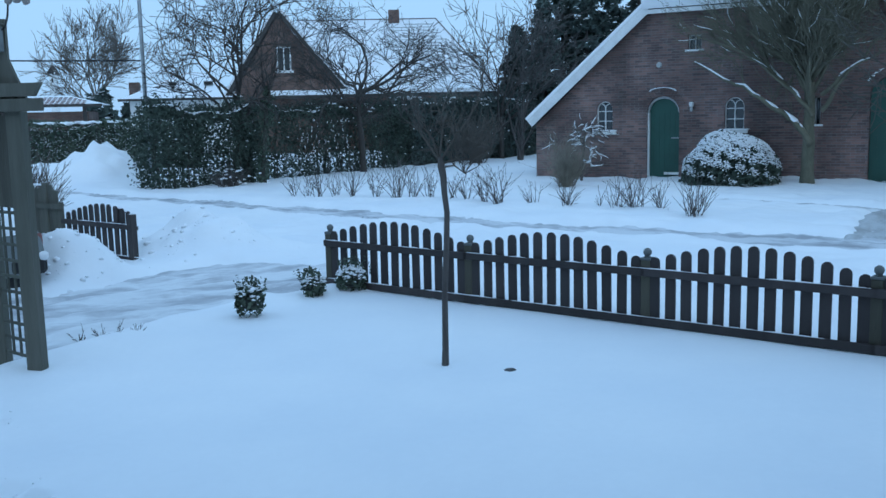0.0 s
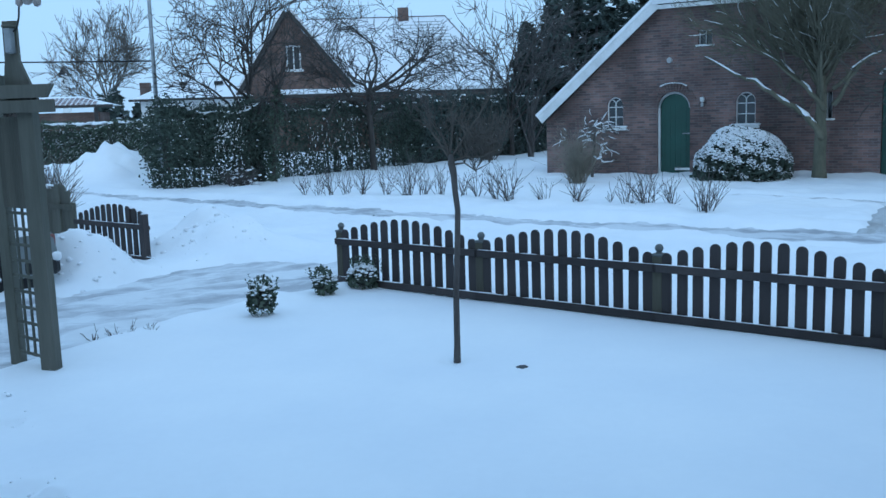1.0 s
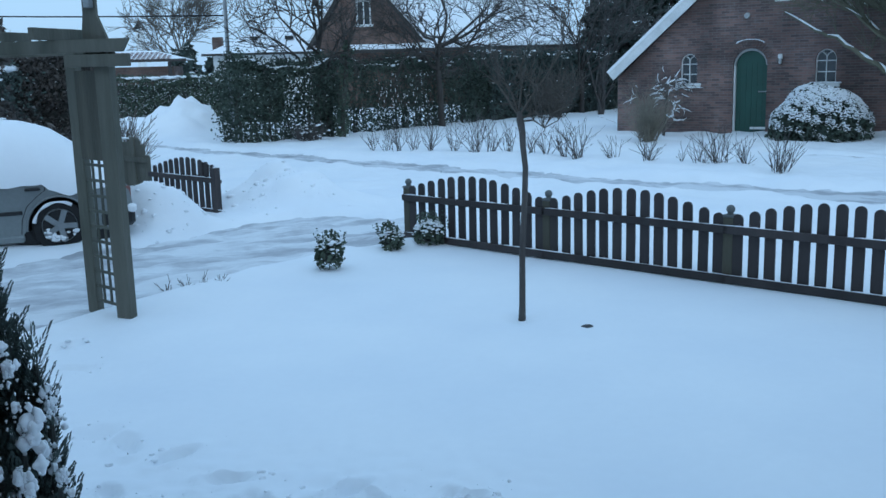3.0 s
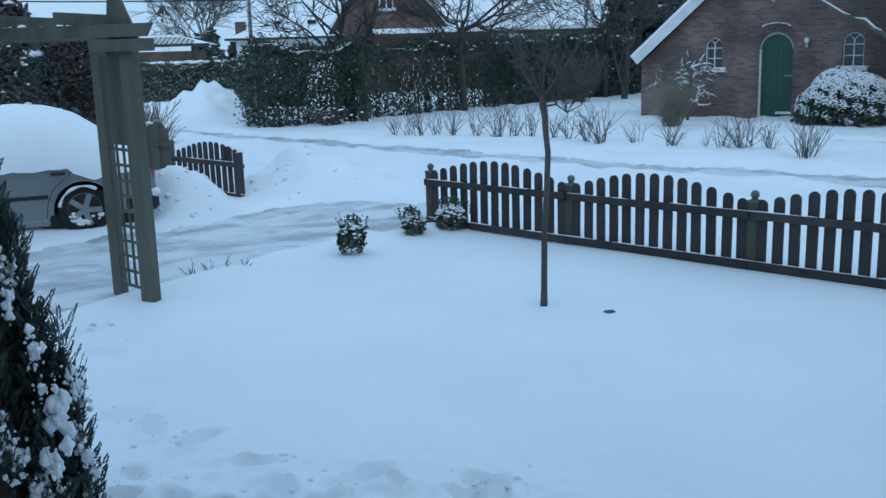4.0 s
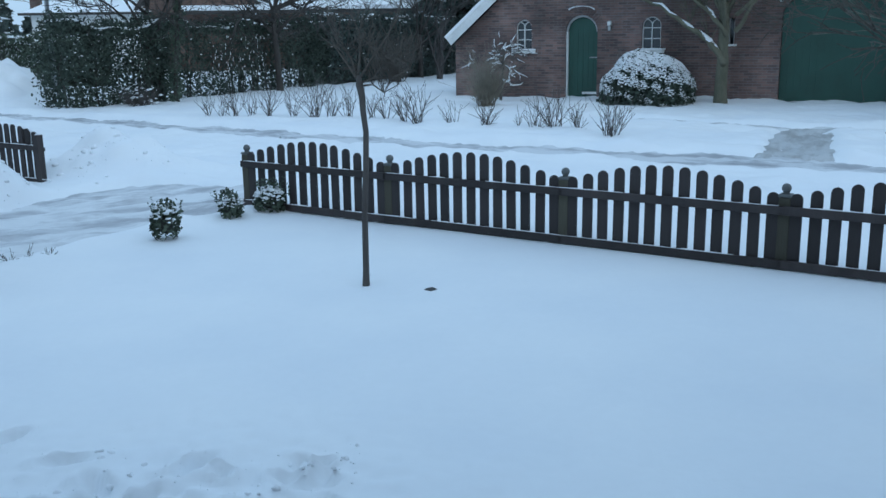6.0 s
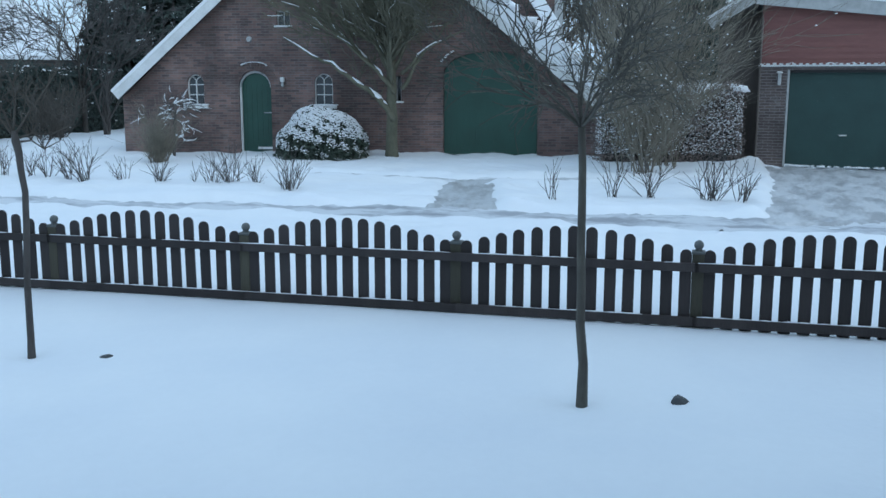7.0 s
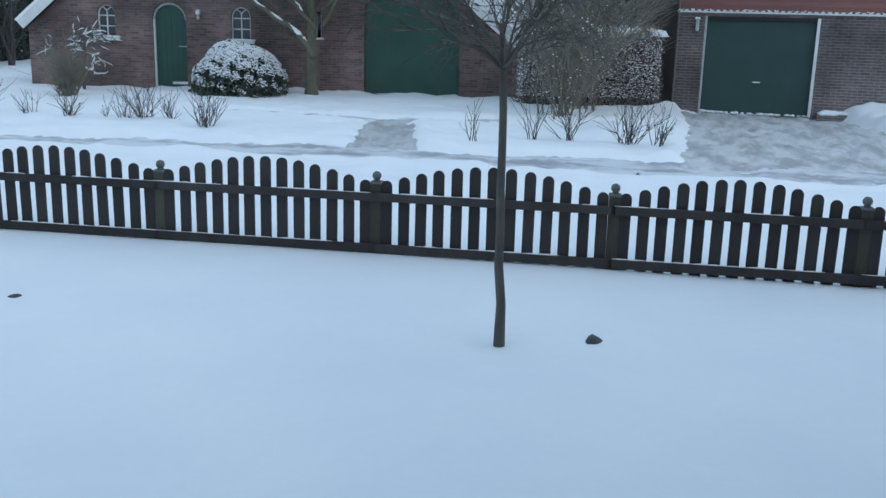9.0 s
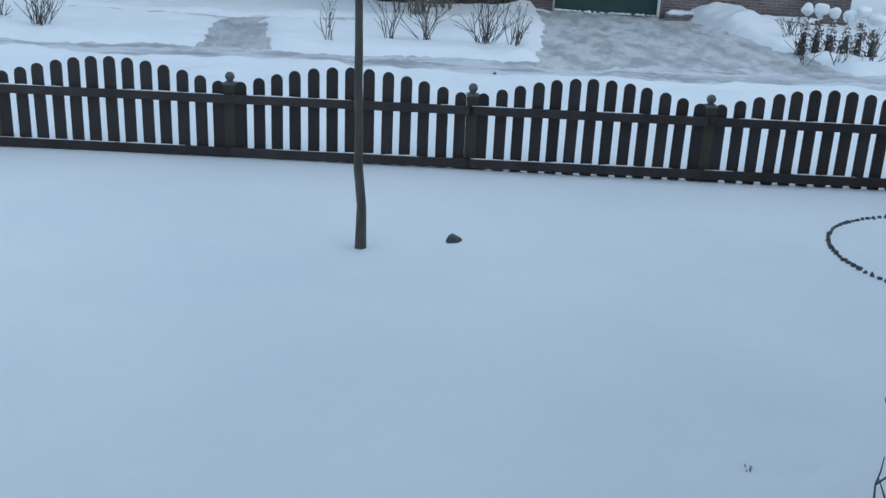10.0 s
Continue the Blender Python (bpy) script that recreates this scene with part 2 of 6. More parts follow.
def arch(x0, x1, z0, spring, top, n=10):
    """The outline of an arched opening."""
    c, r, h = (x0 + x1) / 2, (x1 - x0) / 2, top - spring
    return [(x0, z0), (x1, z0)] + [(c + r * math.cos(math.pi * i / n), spring + h * math.sin(math.pi * i / n)) for i in range(n + 1)]


def tubes(paths, sides=5):
    """Many tapered tubes at once: each a list of (point, radius)."""
    verts, faces = [], []
    for path in paths:
        start = len(verts)
        for k, (p, r) in enumerate(path):
            d = path[min(k + 1, len(path) - 1)][0] - path[max(k - 1, 0)][0]
            d = d / (np.linalg.norm(d) + 1e-9)
            a = np.cross(d, (0.31, 0.95, 0.05) if abs(d[2]) > 0.7 else (0, 0, 1))
            a /= np.linalg.norm(a) + 1e-9
            b = np.cross(d, a)
            for s in range(sides):
                w = 2 * math.pi * s / sides
                verts.append(tuple(p + r * (math.cos(w) * a + math.sin(w) * b)))
        for k in range(len(path) - 1):
            o = start + k * sides
            for s in range(sides):
                t = (s + 1) % sides
                faces.append((o + s, o + t, o + sides + t, o + sides + s))
        faces.append(tuple(range(start + sides - 1, start - 1, -1)))
        faces.append(tuple(start + (len(path) - 1) * sides + s for s in range(sides)))
    return verts, faces


def leaves(points, size, flat=0.0, long=1.6):
    """Small leaves, each a bent lozenge, at the points."""
    n = len(points)
    a = rng.normal(size=(n, 3))
    a[:, 2] *= 1 - flat
    a /= np.linalg.norm(a, axis=1)[:, None] + 1e-9
    b = np.cross(a, rng.normal(size=(n, 3)))
    b /= np.linalg.norm(b, axis=1)[:, None] + 1e-9
    c = np.cross(a, b)
    s = size * rng.uniform(0.6, 1.4, (n, 1))
    quad = np.stack([points - a * s * long / 2, points + b * s * 0.5 + c * s * 0.15, points + a * s * long / 2, points - b * s * 0.5 + c * s * 0.15], 1)
    return [tuple(v) for v in quad.reshape(-1, 3)], [(4 * i, 4 * i + 1, 4 * i + 2, 4 * i + 3) for i in range(n)]


def ico(level):
    bm = bmesh.new()
    bmesh.ops.create_icosphere(bm, subdivisions=level, radius=1.0)
    bm.verts.index_update()
    out = np.array([v.co[:] for v in bm.verts]), [tuple(v.index for v in f.verts) for f in bm.faces]
    bm.free()
    return out


ICO = {1: ico(1), 2: ico(2), 3: ico(3)}


def lumps(points, sizes, squash=0.55, rough=0.25, fine=0):
    """Rounded, uneven lumps of snow or foliage; many small ones are simpler."""
    verts, faces = [], []
    shape, sides = ICO[fine or (1 if len(points) > 70 else 2)]
    for p, s in zip(points, sizes):
        k = len(verts)
        ph = rng.uniform(0, 6, 3)
        w = 1 + rough * (np.sin(3 * shape[:, 0] + ph[0]) * np.cos(2.5 * shape[:, 1] + ph[1]) + 0.5 * np.sin(5 * shape[:, 2] + ph[2]))
        q = shape * w[:, None] * np.array([s * rng.uniform(0.75, 1.3), s * rng.uniform(0.75, 1.3), s * squash]) + p
        verts += [tuple(v) for v in q]
        faces += [tuple(k + j for j in f) for f in sides]
    return verts, faces


# ---- ground ----
def value_noise(x, y, scale, seed=0.0):
    """Smooth noise from -1 to 1."""
    x, y = x / scale + seed * 17.3, y / scale + seed * 9.1
    xi, yi = np.floor(x), np.floor(y)
    fx, fy = x - xi, y - yi
    fx, fy = fx * fx * (3 - 2 * fx), fy * fy * (3 - 2 * fy)

    def corner(i, j):
        v = np.sin(i * 127.1 + j * 311.7) * 43758.5453
        return (v - np.floor(v)) * 2 - 1
    return (corner(xi, yi) * (1 - fx) + corner(xi + 1, yi) * fx) * (1 - fy) + (corner(xi, yi + 1) * (1 - fx) + corner(xi + 1, yi + 1) * fx) * fy


def outside(poly, x, y):
    """Metres outside a polygon; negative within."""
    d, inside = np.full(x.shape, 1e9), np.zeros(x.shape, bool)
    for (ax, ay), (bx, by) in zip(poly, poly[1:] + poly[:1]):
        ex, ey = bx - ax, by - ay
        t = np.clip(((x - ax) * ex + (y - ay) * ey) / (ex * ex + ey * ey), 0, 1)
        d = np.minimum(d, np.hypot(x - ax - t * ex, y - ay - t * ey))
        inside ^= ((ay > y) != (by > y)) & (x < (bx - ax) * (y - ay) / (by - ay + 1e-12) + ax)
    return np.where(inside, -d, d)


FOOTWAY = [(-30, 39), (-14, 28.4), (-7.3, 22.9), (-4.6, 20.9), (0.87, 16.2), (5.35, 13.44), (9.13, 10.4), (12.77, 8.1), (22, 1.6), (40, -11),
           (39, -12), (20.5, 0.8), (11.5, 7.2), (8.36, 9.45), (4.91, 12.33), (0.81, 15.25), (-4.6, 19.8), (-7.6, 22.2), (-14, 27.6), (-30, 38)]
DRIVE = [(-5.2, 4.2), (-3.85, 6.6), (-3.35, 7.6), (-2.7, 8.95), (-1.95, 9.8), (-1.25, 10.5), (-1.5, 11.8), (-3.0, 12.2), (-3.8, 11.3), (-4.3, 10.3), (-4.9, 9.8), (-5.3, 9.0), (-9, 7.0)]
YARD = [(9.1, 9.95), (13.2, 14.4), (14.9, 16.5), (17.3, 14.3), (16.4, 12.6), (13.2, 7.7)]
PATH = [(5.55, 13.2), (6.35, 12.7), (7.9, 15.9), (7.2, 16.3)]
STRIP = [(4.5, 19.2), (7.2, 16.2), (12.6, 13.9), (12.8, 14.3), (7.6, 16.6), (4.8, 19.5)]
LANES = [(FOOTWAY, -0.01), (DRIVE, 0.0), (YARD, 0.0), (PATH, 0.03), (STRIP, 0.03)]
DENTS = [(-2.28, 4.6), (-2.05, 4.42), (-1.75, 4.3), (-1.39, 4.06), (-1.2, 3.8), (-0.99, 3.61), (-0.7, 3.5), (-0.41, 3.43), (-0.81, 3.95), (-0.3, 3.75), (-1.6, 3.6), (-3.25, 6.18), (-2.9, 5.7)]


DENTS += [(-1.1 + 1.0 * math.sin(k * 7.3) + 0.4 * math.sin(k * 3.1), 3.4 + 0.55 * math.sin(k * 5.7)) for k in range(22)]
DENTS += [(2.64, 1.93), (2.8, 1.74), (2.87, 1.66), (3.3, 1.81), (3.0, 1.6)]


def ground_height(x, y):
    h = 0.02 * value_noise(x, y, 2.3) + 0.008 * value_noise(x, y, 0.55, 2)
    beyond = (x * 0.609 + y * 0.793) - (-1.31 * 0.609 + 10.33 * 0.793)
    rough = np.clip(beyond / 0.8, 0, 1)
    h = h * (0.55 + 0.45 * rough) + rough * (0.035 * value_noise(x, y, 0.45, 4) + 0.02 * value_noise(x, y, 0.17, 5))
    # the garden behind the footway lies a kerb higher
    garden = np.clip(((x - 0.87) * 0.62 + (y - 16.3) * 0.785) / 0.35, 0, 1)
    h += 0.05 * garden
    # heaps that were shovelled aside
    for cx, cy, rx, ry, top in ((-4.42, 11.25, 0.42, 0.42, 0.56), (-4.85, 11.15, 0.42, 0.38, 0.36), (-3.55, 13.4, 0.8, 0.8, 0.5), (-3.0, 13.0, 0.7, 0.5, 0.22), (-5.5, 10.4, 0.7, 0.35, 0.2), (-6.3, 9.8, 0.9, 0.3, 0.16),
                                (-9.75, 27.3, 1.05, 1.3, 0.74), (-10.3, 27.6, 1.8, 2.0, 0.26), (-12.6, 28, 2.4, 2.0, 0.45), (17.6, 13.4, 0.7, 0.9, 0.3), (16.9, 12.2, 0.8, 0.7, 0.22), (-1.9, 9.55, 0.3, 0.25, 0.07), (-1.15, 10.0, 0.25, 0.2, 0.06), (14.6, 16.6, 0.7, 0.3, 0.14), (7.0, 22.6, 2.5, 0.8, 0.06)):
        e = ((x - cx) / rx) ** 2 + ((y - cy) / ry) ** 2
        h += top * np.exp(-e * 1.2) * (1 + 0.22 * value_noise(x, y, 0.30, 6)) + 0.13 * top * (top > 0.7) * np.exp(-e * 0.7) * (value_noise(x, y, 0.9, 27) + 0.9 * value_noise(x, y, 0.33, 28) + 0.3 * value_noise(x, y, 0.19, 29)) + 0.07 * np.exp(-e) * min(top, 0.5) * value_noise(x, y, 0.13, 7)
    # the snow blown a little higher along the fence, hollows round the trunks
    h -= (0.004 + 0.03 * np.clip((x - 3.2) / 2, 0, 1)) * np.exp(-((beyond + 0.02) / 0.16) ** 2) * (x > -1.6)
    for cx, cy, r, d in ((-0.06, 6.97, 0.13, 0.03), (2.91, 4.63, 0.16, 0.035), (2.6, 4.55, 0.5, 0.008)):
        h -= d * np.exp(-((x - cx) ** 2 + (y - cy) ** 2) / r ** 2)
    for k, (cx, cy) in enumerate(DENTS):
        c, q = math.cos(k * 2.1), math.sin(k * 2.1)
        u, w = (x - cx) * c + (y - cy) * q, (y - cy) * c - (x - cx) * q
        r = (u / (0.12 if k < 13 else 0.07)) ** 2 + (w / (0.055 if k < 13 else 0.04)) ** 2
        h += -(0.07 if k < 13 else 0.05 if k < 35 else 0.014) * np.exp(-r ** 2) * (1 + 0.5 * value_noise(x, y, 0.07, 23)) + (0.016 if k < 35 else 0.003) * np.exp(-(r - 1.8) ** 2)
    near = np.exp(-(((x + 1.1) / 1.3) ** 2 + ((y - 3.35) / 0.85) ** 2))
    h += near * (0.034 * value_noise(x, y, 0.075, 8) + 0.022 * value_noise(x, y, 0.38, 3) - 0.045 * np.clip(value_noise(x, y, 0.15, 21) - 0.45, 0, 1))
    for poly, level in LANES:
        d = outside(poly, x, y) + 0.05 * value_noise(x * 0.8 + y * 0.6, y * 0.8 - x * 0.6, 0.8, 9) + 0.014 * value_noise(x * 0.8 + y * 0.6, y * 0.8 - x * 0.6, 0.27, 10)
        m = np.clip(0.5 - d / 0.26, 0, 1)
        m = m * m * (3 - 2 * m)
        h = h * (1 - m) + (level - 0.07) * m
        h += 0.035 * np.exp(-((d - 0.25) / 0.14) ** 2) * (0.6 + 0.6 * value_noise(x, y, 0.4, 11))
    # low, undulating distance
    far = np.clip((np.hypot(x, y) - 45) / 100, 0, 1)
    return h - 0.3 * far


def grow(stretches, reach):
    """Even steps over each stretch, then ever wider ones out to the horizon."""
    mid, out = [], []
    for (a, step), (b, _) in zip(stretches, stretches[1:]):
        mid += list(np.arange(a, b - step / 2, step))
    s, p = 0.07, 0.0
    while p < reach:
        s *= 1.16
        p += s
        out.append(p)
    return np.array([mid[0] - p for p in reversed(out)] + mid + [mid[-1] + p for p in out])


def sheet(xs, ys, height):
    X, Y = np.meshgrid(xs, ys)
    Z = height(X, Y)
    nx, ny = len(xs), len(ys)
    v = np.stack([X, Y, Z], -1).reshape(-1, 3)
    i, j = np.meshgrid(np.arange(nx - 1), np.arange(ny - 1))
    o = (j * nx + i).ravel()
    return v.tolist(), np.stack([o, o + 1, o + nx + 1, o + nx], 1).tolist()


ground = part("ground", sheet(grow([(-12.5, 0.14), (-8.5, 0.07), (-2.9, 0.026), (1.2, 0.07), (17.6, 0)], 900), grow([(1.4, 0.035), (2.7, 0.026), (4.5, 0.07), (23, 0.13), (29.5, 0)], 900), ground_height), SNOW, smooth=True)
tagged(ground, "deep fresh snow over lawn, gardens and road", "snow", kind="structure")


def lane(name, poly, level, label, along, light, dark, scale):
    """A trodden or driven surface that shows where the snow is cleared."""
    xs, ys = [p[0] for p in poly], [p[1] for p in poly]
    step = 0.055 if max(xs) - min(xs) < 10 else 0.14
    X = np.arange(max(min(xs), -16) - 0.4, min(max(xs), 24) + 0.4, step)
    Y = np.arange(max(min(ys), -1) - 0.4, max(ys) + 0.4, step)
    c, s = math.cos(along), math.sin(along)

    def height(x, y):
        u, w = x * c + y * s, y * c - x * s
        edge = np.clip((outside(poly, x, y) - 0.05) / 0.15, 0, 1)
        return level - 0.022 - 0.16 * edge + 0.014 * value_noise(u / 3.5, w, 0.16, 12) + 0.016 * value_noise(u / 2, w, 0.42, 13) + 0.026 * value_noise(u / 2.4, w, 0.10, 14) + 0.012 * value_noise(u, w, 0.13, 15)
    v, f = sheet(X, Y, height)
    va = np.array(v)
    ok = outside(poly, va[:, 0], va[:, 1]) < 0.2
    f = [q for q in f if all(ok[k] for k in q)]
    used = sorted({k for q in f for k in q})
    to = {k: n for n, k in enumerate(used)}
    ob = part(name, ([tuple(va[k]) for k in used], [tuple(to[k] for k in q) for q in f]), packed_material(name, light, dark, along, scale), smooth=True)
    return tagged(ob, label, name, kind="structure")


n = 230
c = np.concatenate([rng.normal((-4.5, 11.1), (0.42, 0.35), (n // 2, 2)), rng.normal((-3.6, 13.05), (0.6, 0.4), (n // 2, 2))])
clod = part("snow_clods", lumps(np.column_stack([c, ground_height(c[:, 0], c[:, 1]) + 0.004]), np.clip(rng.exponential(0.016, len(c)), 0.008, 0.045), 0.7, 0.35), SNOW, smooth=True)
tagged(clod, "shovelled clods of snow on the heaps", "snow", kind="stuff")
n = 420
c = np.concatenate([np.array(DENTS)[rng.integers(0, 35, n)] + rng.normal(0, 0.12, (n, 2))])
crumb = part("snow_clods", lumps(np.column_stack([c, ground_height(c[:, 0], c[:, 1]) + 0.001]), np.clip(rng.exponential(0.007, n), 0.003, 0.02), 0.7, 0.35), SNOW, smooth=True)
tagged(crumb, "crumbs of snow kicked up along a trail", "snow", kind="stuff")
lane("pavement", FOOTWAY, -0.01, "grey trodden footway under packed icy snow", radians(-37), (0.66, 0.68, 0.71), (0.34, 0.35, 0.38), 2.4)
lane("driveway", DRIVE, 0.0, "driveway of packed snow with tyre tracks", radians(30), (0.72, 0.74, 0.765), (0.40, 0.41, 0.44), 2.0)
lane("garage_yard", YARD, 0.0, "swept paved yard with thin patchy snow", radians(46), (0.60, 0.61, 0.625), (0.36, 0.365, 0.375), 2.2)
lane("garden_path", PATH, 0.03, "swept garden path between snowy beds", radians(62), (0.50, 0.515, 0.53), (0.34, 0.345, 0.35), 3.0)
lane("barn_path", STRIP, 0.03, "half-swept path along the barn front", radians(-35), (0.72, 0.74, 0.76), (0.40, 0.41, 0.43), 2.4)


# ---- the house that the view looks out from, unseen behind the eye ----
# Assumed wall and roof, added to keep sky light off the near lawn.
home = part("wall_house", boxed((-7.0, -0.95, -0.2), (9.5, -0.55, 5.2)), HOUSEBRICK)
tagged(home, "unseen brick house front that dims the near lawn", "wall", kind="structure")
bm = bmesh.new()
v = [bm.verts.new(p) for p in ((-7.5, -0.25, 5.0), (10, -0.25, 5.0), (10, -5.0, 8.5), (-7.5, -5.0, 8.5), (-7.5, -0.25, 5.2), (10, -0.25, 5.2), (10, -5.0, 8.75), (-7.5, -5.0, 8.75))]
for f in ((0, 1, 2, 3), (7, 6, 5, 4), (0, 4, 5, 1), (1, 5, 6, 2), (2, 6, 7, 3), (3, 7, 4, 0)):
    bm.faces.new([v[k] for k in f])
bmesh.ops.recalc_face_normals(bm, faces=bm.faces)
tagged(part("roof_house", bm, ROOFSNOW), "unseen snowy house roof that dims the near lawn", "roof", kind="structure")

# ---- the picket fence ----
FU = Vector((0.793, -0.609, 0))
FANG = math.degrees(math.atan2(-0.609, 0.793))
F0 = Vector((-1.31, 10.33, 0))
SPAN = 1.87


def picket_mesh(top, w=0.089, t=0.018):
    r = w / 2
    pts = [(-r, -0.045), (r, -0.045)] + [(r * math.cos(math.pi * i / 8), top - r + r * math.sin(math.pi * i / 8)) for i in range(9)]
    bm = prism(pts, 0, t)
    me = bpy.data.meshes.new("picket")
    bm.to_mesh(me)
    bm.free()
    me.materials.append(FENCE)
    return me


def wave(k, n=13):
    s = (k + 0.5) / n
    return 0.575 + 0.165 * math.sin(math.pi * s) ** 1.15


PICKETS = [picket_mesh(wave(k)) for k in range(13)]


def fence_panel(origin, count=13, pitch=0.1415):
    """Pickets behind two rails, from the post at origin along the fence."""
    f = empty("picket_fence", pose(*origin, 0, 0, FANG), "dark-stained wooden picket fence panel with a wavy top", "fence", "garden fence panels")
    for k in range(count):
        p = new("picket", PICKETS[k])
        p.parent = f
        x = 0.085 + pitch * k + random.uniform(-0.003, 0.003)
        p.matrix_local = pose(x, 0.012, 0, 0, random.uniform(-0.5, 0.5), random.uniform(-0.6, 0.6))
    length = 0.085 + pitch * (count - 1) + 0.07
    part("rail", boxed((-0.03, -0.032, 0.425), (length + 0.03, 0.0, 0.492), bevel=0.004), FENCE, f, "upper rail with a snow-dusted edge")
    part("rail", boxed((-0.03, -0.032, 0.0), (length + 0.03, 0.0, 0.072), bevel=0.004), FENCE, f, "lower rail at the snow")
    for z in (0.492, 0.072):
        strips = []
        x = 0.0
        while x < length:
            run = random.uniform(0.1, 0.5)
            if random.random() < 0.7:
                k = max(int(run / 0.05), 3)
                strips.append([(np.array([x + run * q / (k - 1), -0.016, z]), 0.003 + (0.007 * random.random() if 0 < q < k - 1 else 0)) for q in range(k)])
            x += run
        part("snow", tubes(strips, 6), ROOFSNOW, f, "thin line of snow on the rail", True)
    return f


def fence_post(origin):
    f = empty("fence_post", pose(*origin, 0, 0, FANG), "weathered square fence post with a ball cap", "post", "garden fence posts")
    part("post", boxed((-0.045, 0.008, -0.15), (0.045, 0.098, 0.555), bevel=0.006), POSTWOOD, f)
    part("cap", boxed((-0.05, 0.003, 0.555), (0.05, 0.103, 0.578), bevel=0.006), STONEBALL, f)
    bm = bmesh.new()
    bmesh.ops.create_uvsphere(bm, u_segments=14, v_segments=8, radius=0.037, matrix=Matrix.Translation((0, 0.053, 0.622)))
    bmesh.ops.create_cone(bm, cap_ends=True, segments=10, radius1=0.034, radius2=0.02, depth=0.02, matrix=Matrix.Translation((0, 0.053, 0.586)))
    part("ball", bm, STONEBALL, f, "grey ball finial", True)
    return f


SHIFT = (-0.045, -0.014, -0.004, -0.018, 0.010, -0.006, 0.0, 0.0, 0.0)
for k in range(8):
    o = F0 + FU * (SPAN * k + SHIFT[k])
    fence_post(o)
    fence_panel(o, 13, 0.1415 * (SPAN + SHIFT[k + 1] - SHIFT[k]) / SPAN)
# the far side of the driveway opening
gate = Vector((-4.13, 12.29, 0))
end = empty("gate_post", pose(*gate, 0, 0, FANG), "dark-stained square gate post dusted with snow", "post")
part("post", boxed((-0.045, -0.03, -0.15), (0.045, 0.06, 0.625), bevel=0.006), FENCE, end)
part("snow", lumps(np.array([(0.0, 0.015, 0.628), (0.02, 0.02, 0.63)]), [0.035, 0.03], 0.4), ROOFSNOW, end, "dab of snow on the post", True)
fence_panel(gate - FU * 1.58, 11)
boards = empty("leaning_boards", pose(*(gate - FU * 0.62 + Vector((0.06, 0.09, 0))), 0, 4.0, FANG), "dark boards leaning behind the fence top, with snow", "boards")
for k in range(4):
    part("board", boxed((0.07 + 0.12 * k, 0.0, 0.44), (0.165 + 0.12 * k, 0.02, 0.70 - 0.02 * k), bevel=0.006), FENCE, boards)
part("rail", boxed((0.0, -0.025, 0.45), (0.6, -0.003, 0.5), bevel=0.004), FENCE, boards)
part("snow", lumps(np.array([(0.10 + 0.05 * k, 0.01, 0.705 - 0.008 * k) for k in range(9)]), np.full(9, 0.026), 0.5), ROOFSNOW, boards, "snow along the boards' top", True)


def plank_fence(origin, count):
    f = empty("plank_fence", pose(*origin, 0, 0, FANG), "tall weathered vertical plank fence dusted with snow", "fence")
    for k in range(count):
        top = 0.72 if k == count - 1 else 0.93 + 0.05 * math.sin(k * 1.7)
        part("plank", boxed((0.125 * k, random.uniform(-0.012, 0.012), -0.1), (0.125 * k + 0.118, 0.03, top), bevel=0.006), PERGOLA, f)
    part("rail", boxed((0, -0.035, 0.62), (0.125 * count, -0.013, 0.69)), PERGOLA, f)
    w = 0.125 * count
    pts = np.array([(rng.uniform(0, w - 0.2), 0.01, 0.95) for _ in range(14)])
    part("snow", lumps(pts, rng.uniform(0.02, 0.05, 14), 0.4), ROOFSNOW, f, "snow on the plank tops", True)
    return f


plank_fence(gate - FU * (1.6 + 1.5), 12)

# ---- the barn ----
barn = empty("barn", pose(11.85, 20.52, 0, 0, 0, -30), "old red-brown brick barn with a snow-covered half-hipped roof", "barn")
BL, BR, BM = -10.93, 1.05, -5.17
door_o = arch(-7.86, -7.03, -0.1, 1.68, 2.09)
gate_o = arch(-2.68, -0.36, -0.1, 2.02, 2.56, 14)
win_a, win_b = arch(-9.21, -8.77, 1.24, 1.78, 2.0), arch(-5.92, -5.45, 1.24, 1.79, 2.02)
sw_a, sw_b = [(-6.84, 3.2), (-6.5, 3.2), (-6.5, 3.55), (-6.84, 3.55)], [(-3.84, 3.24), (-3.55, 3.24), (-3.55, 3.64), (-3.84, 3.64)]
slit = [(-3.86, 1.35), (-3.72, 1.35), (-3.72, 1.95), (-3.86, 1.95)]
gable = [(BL, -0.2), (BR, -0.2), (BR, 1.2), (-2.6, 4.2), (-7.76, 4.2), (BL, 1.42)]
part("wall", holed(gable, [door_o, gate_o, win_a, win_b, sw_a, sw_b, slit], 0.0, 0.32), BRICK, barn, "brick gable wall with arched openings")
part("wall", boxed((BL, 0.32, -0.2), (BL + 0.3, 16, 1.5)), BRICK, barn)
part("wall", boxed((BR - 0.3, 0.32, -0.2), (BR, 16, 1.15)), BRICK, barn)
part("wall", prism([(BL, -0.2), (BR, -0.2), (BR, 1.15), (BM, 6.0), (BL, 1.4)], 16, 16.3), BRICK, barn)


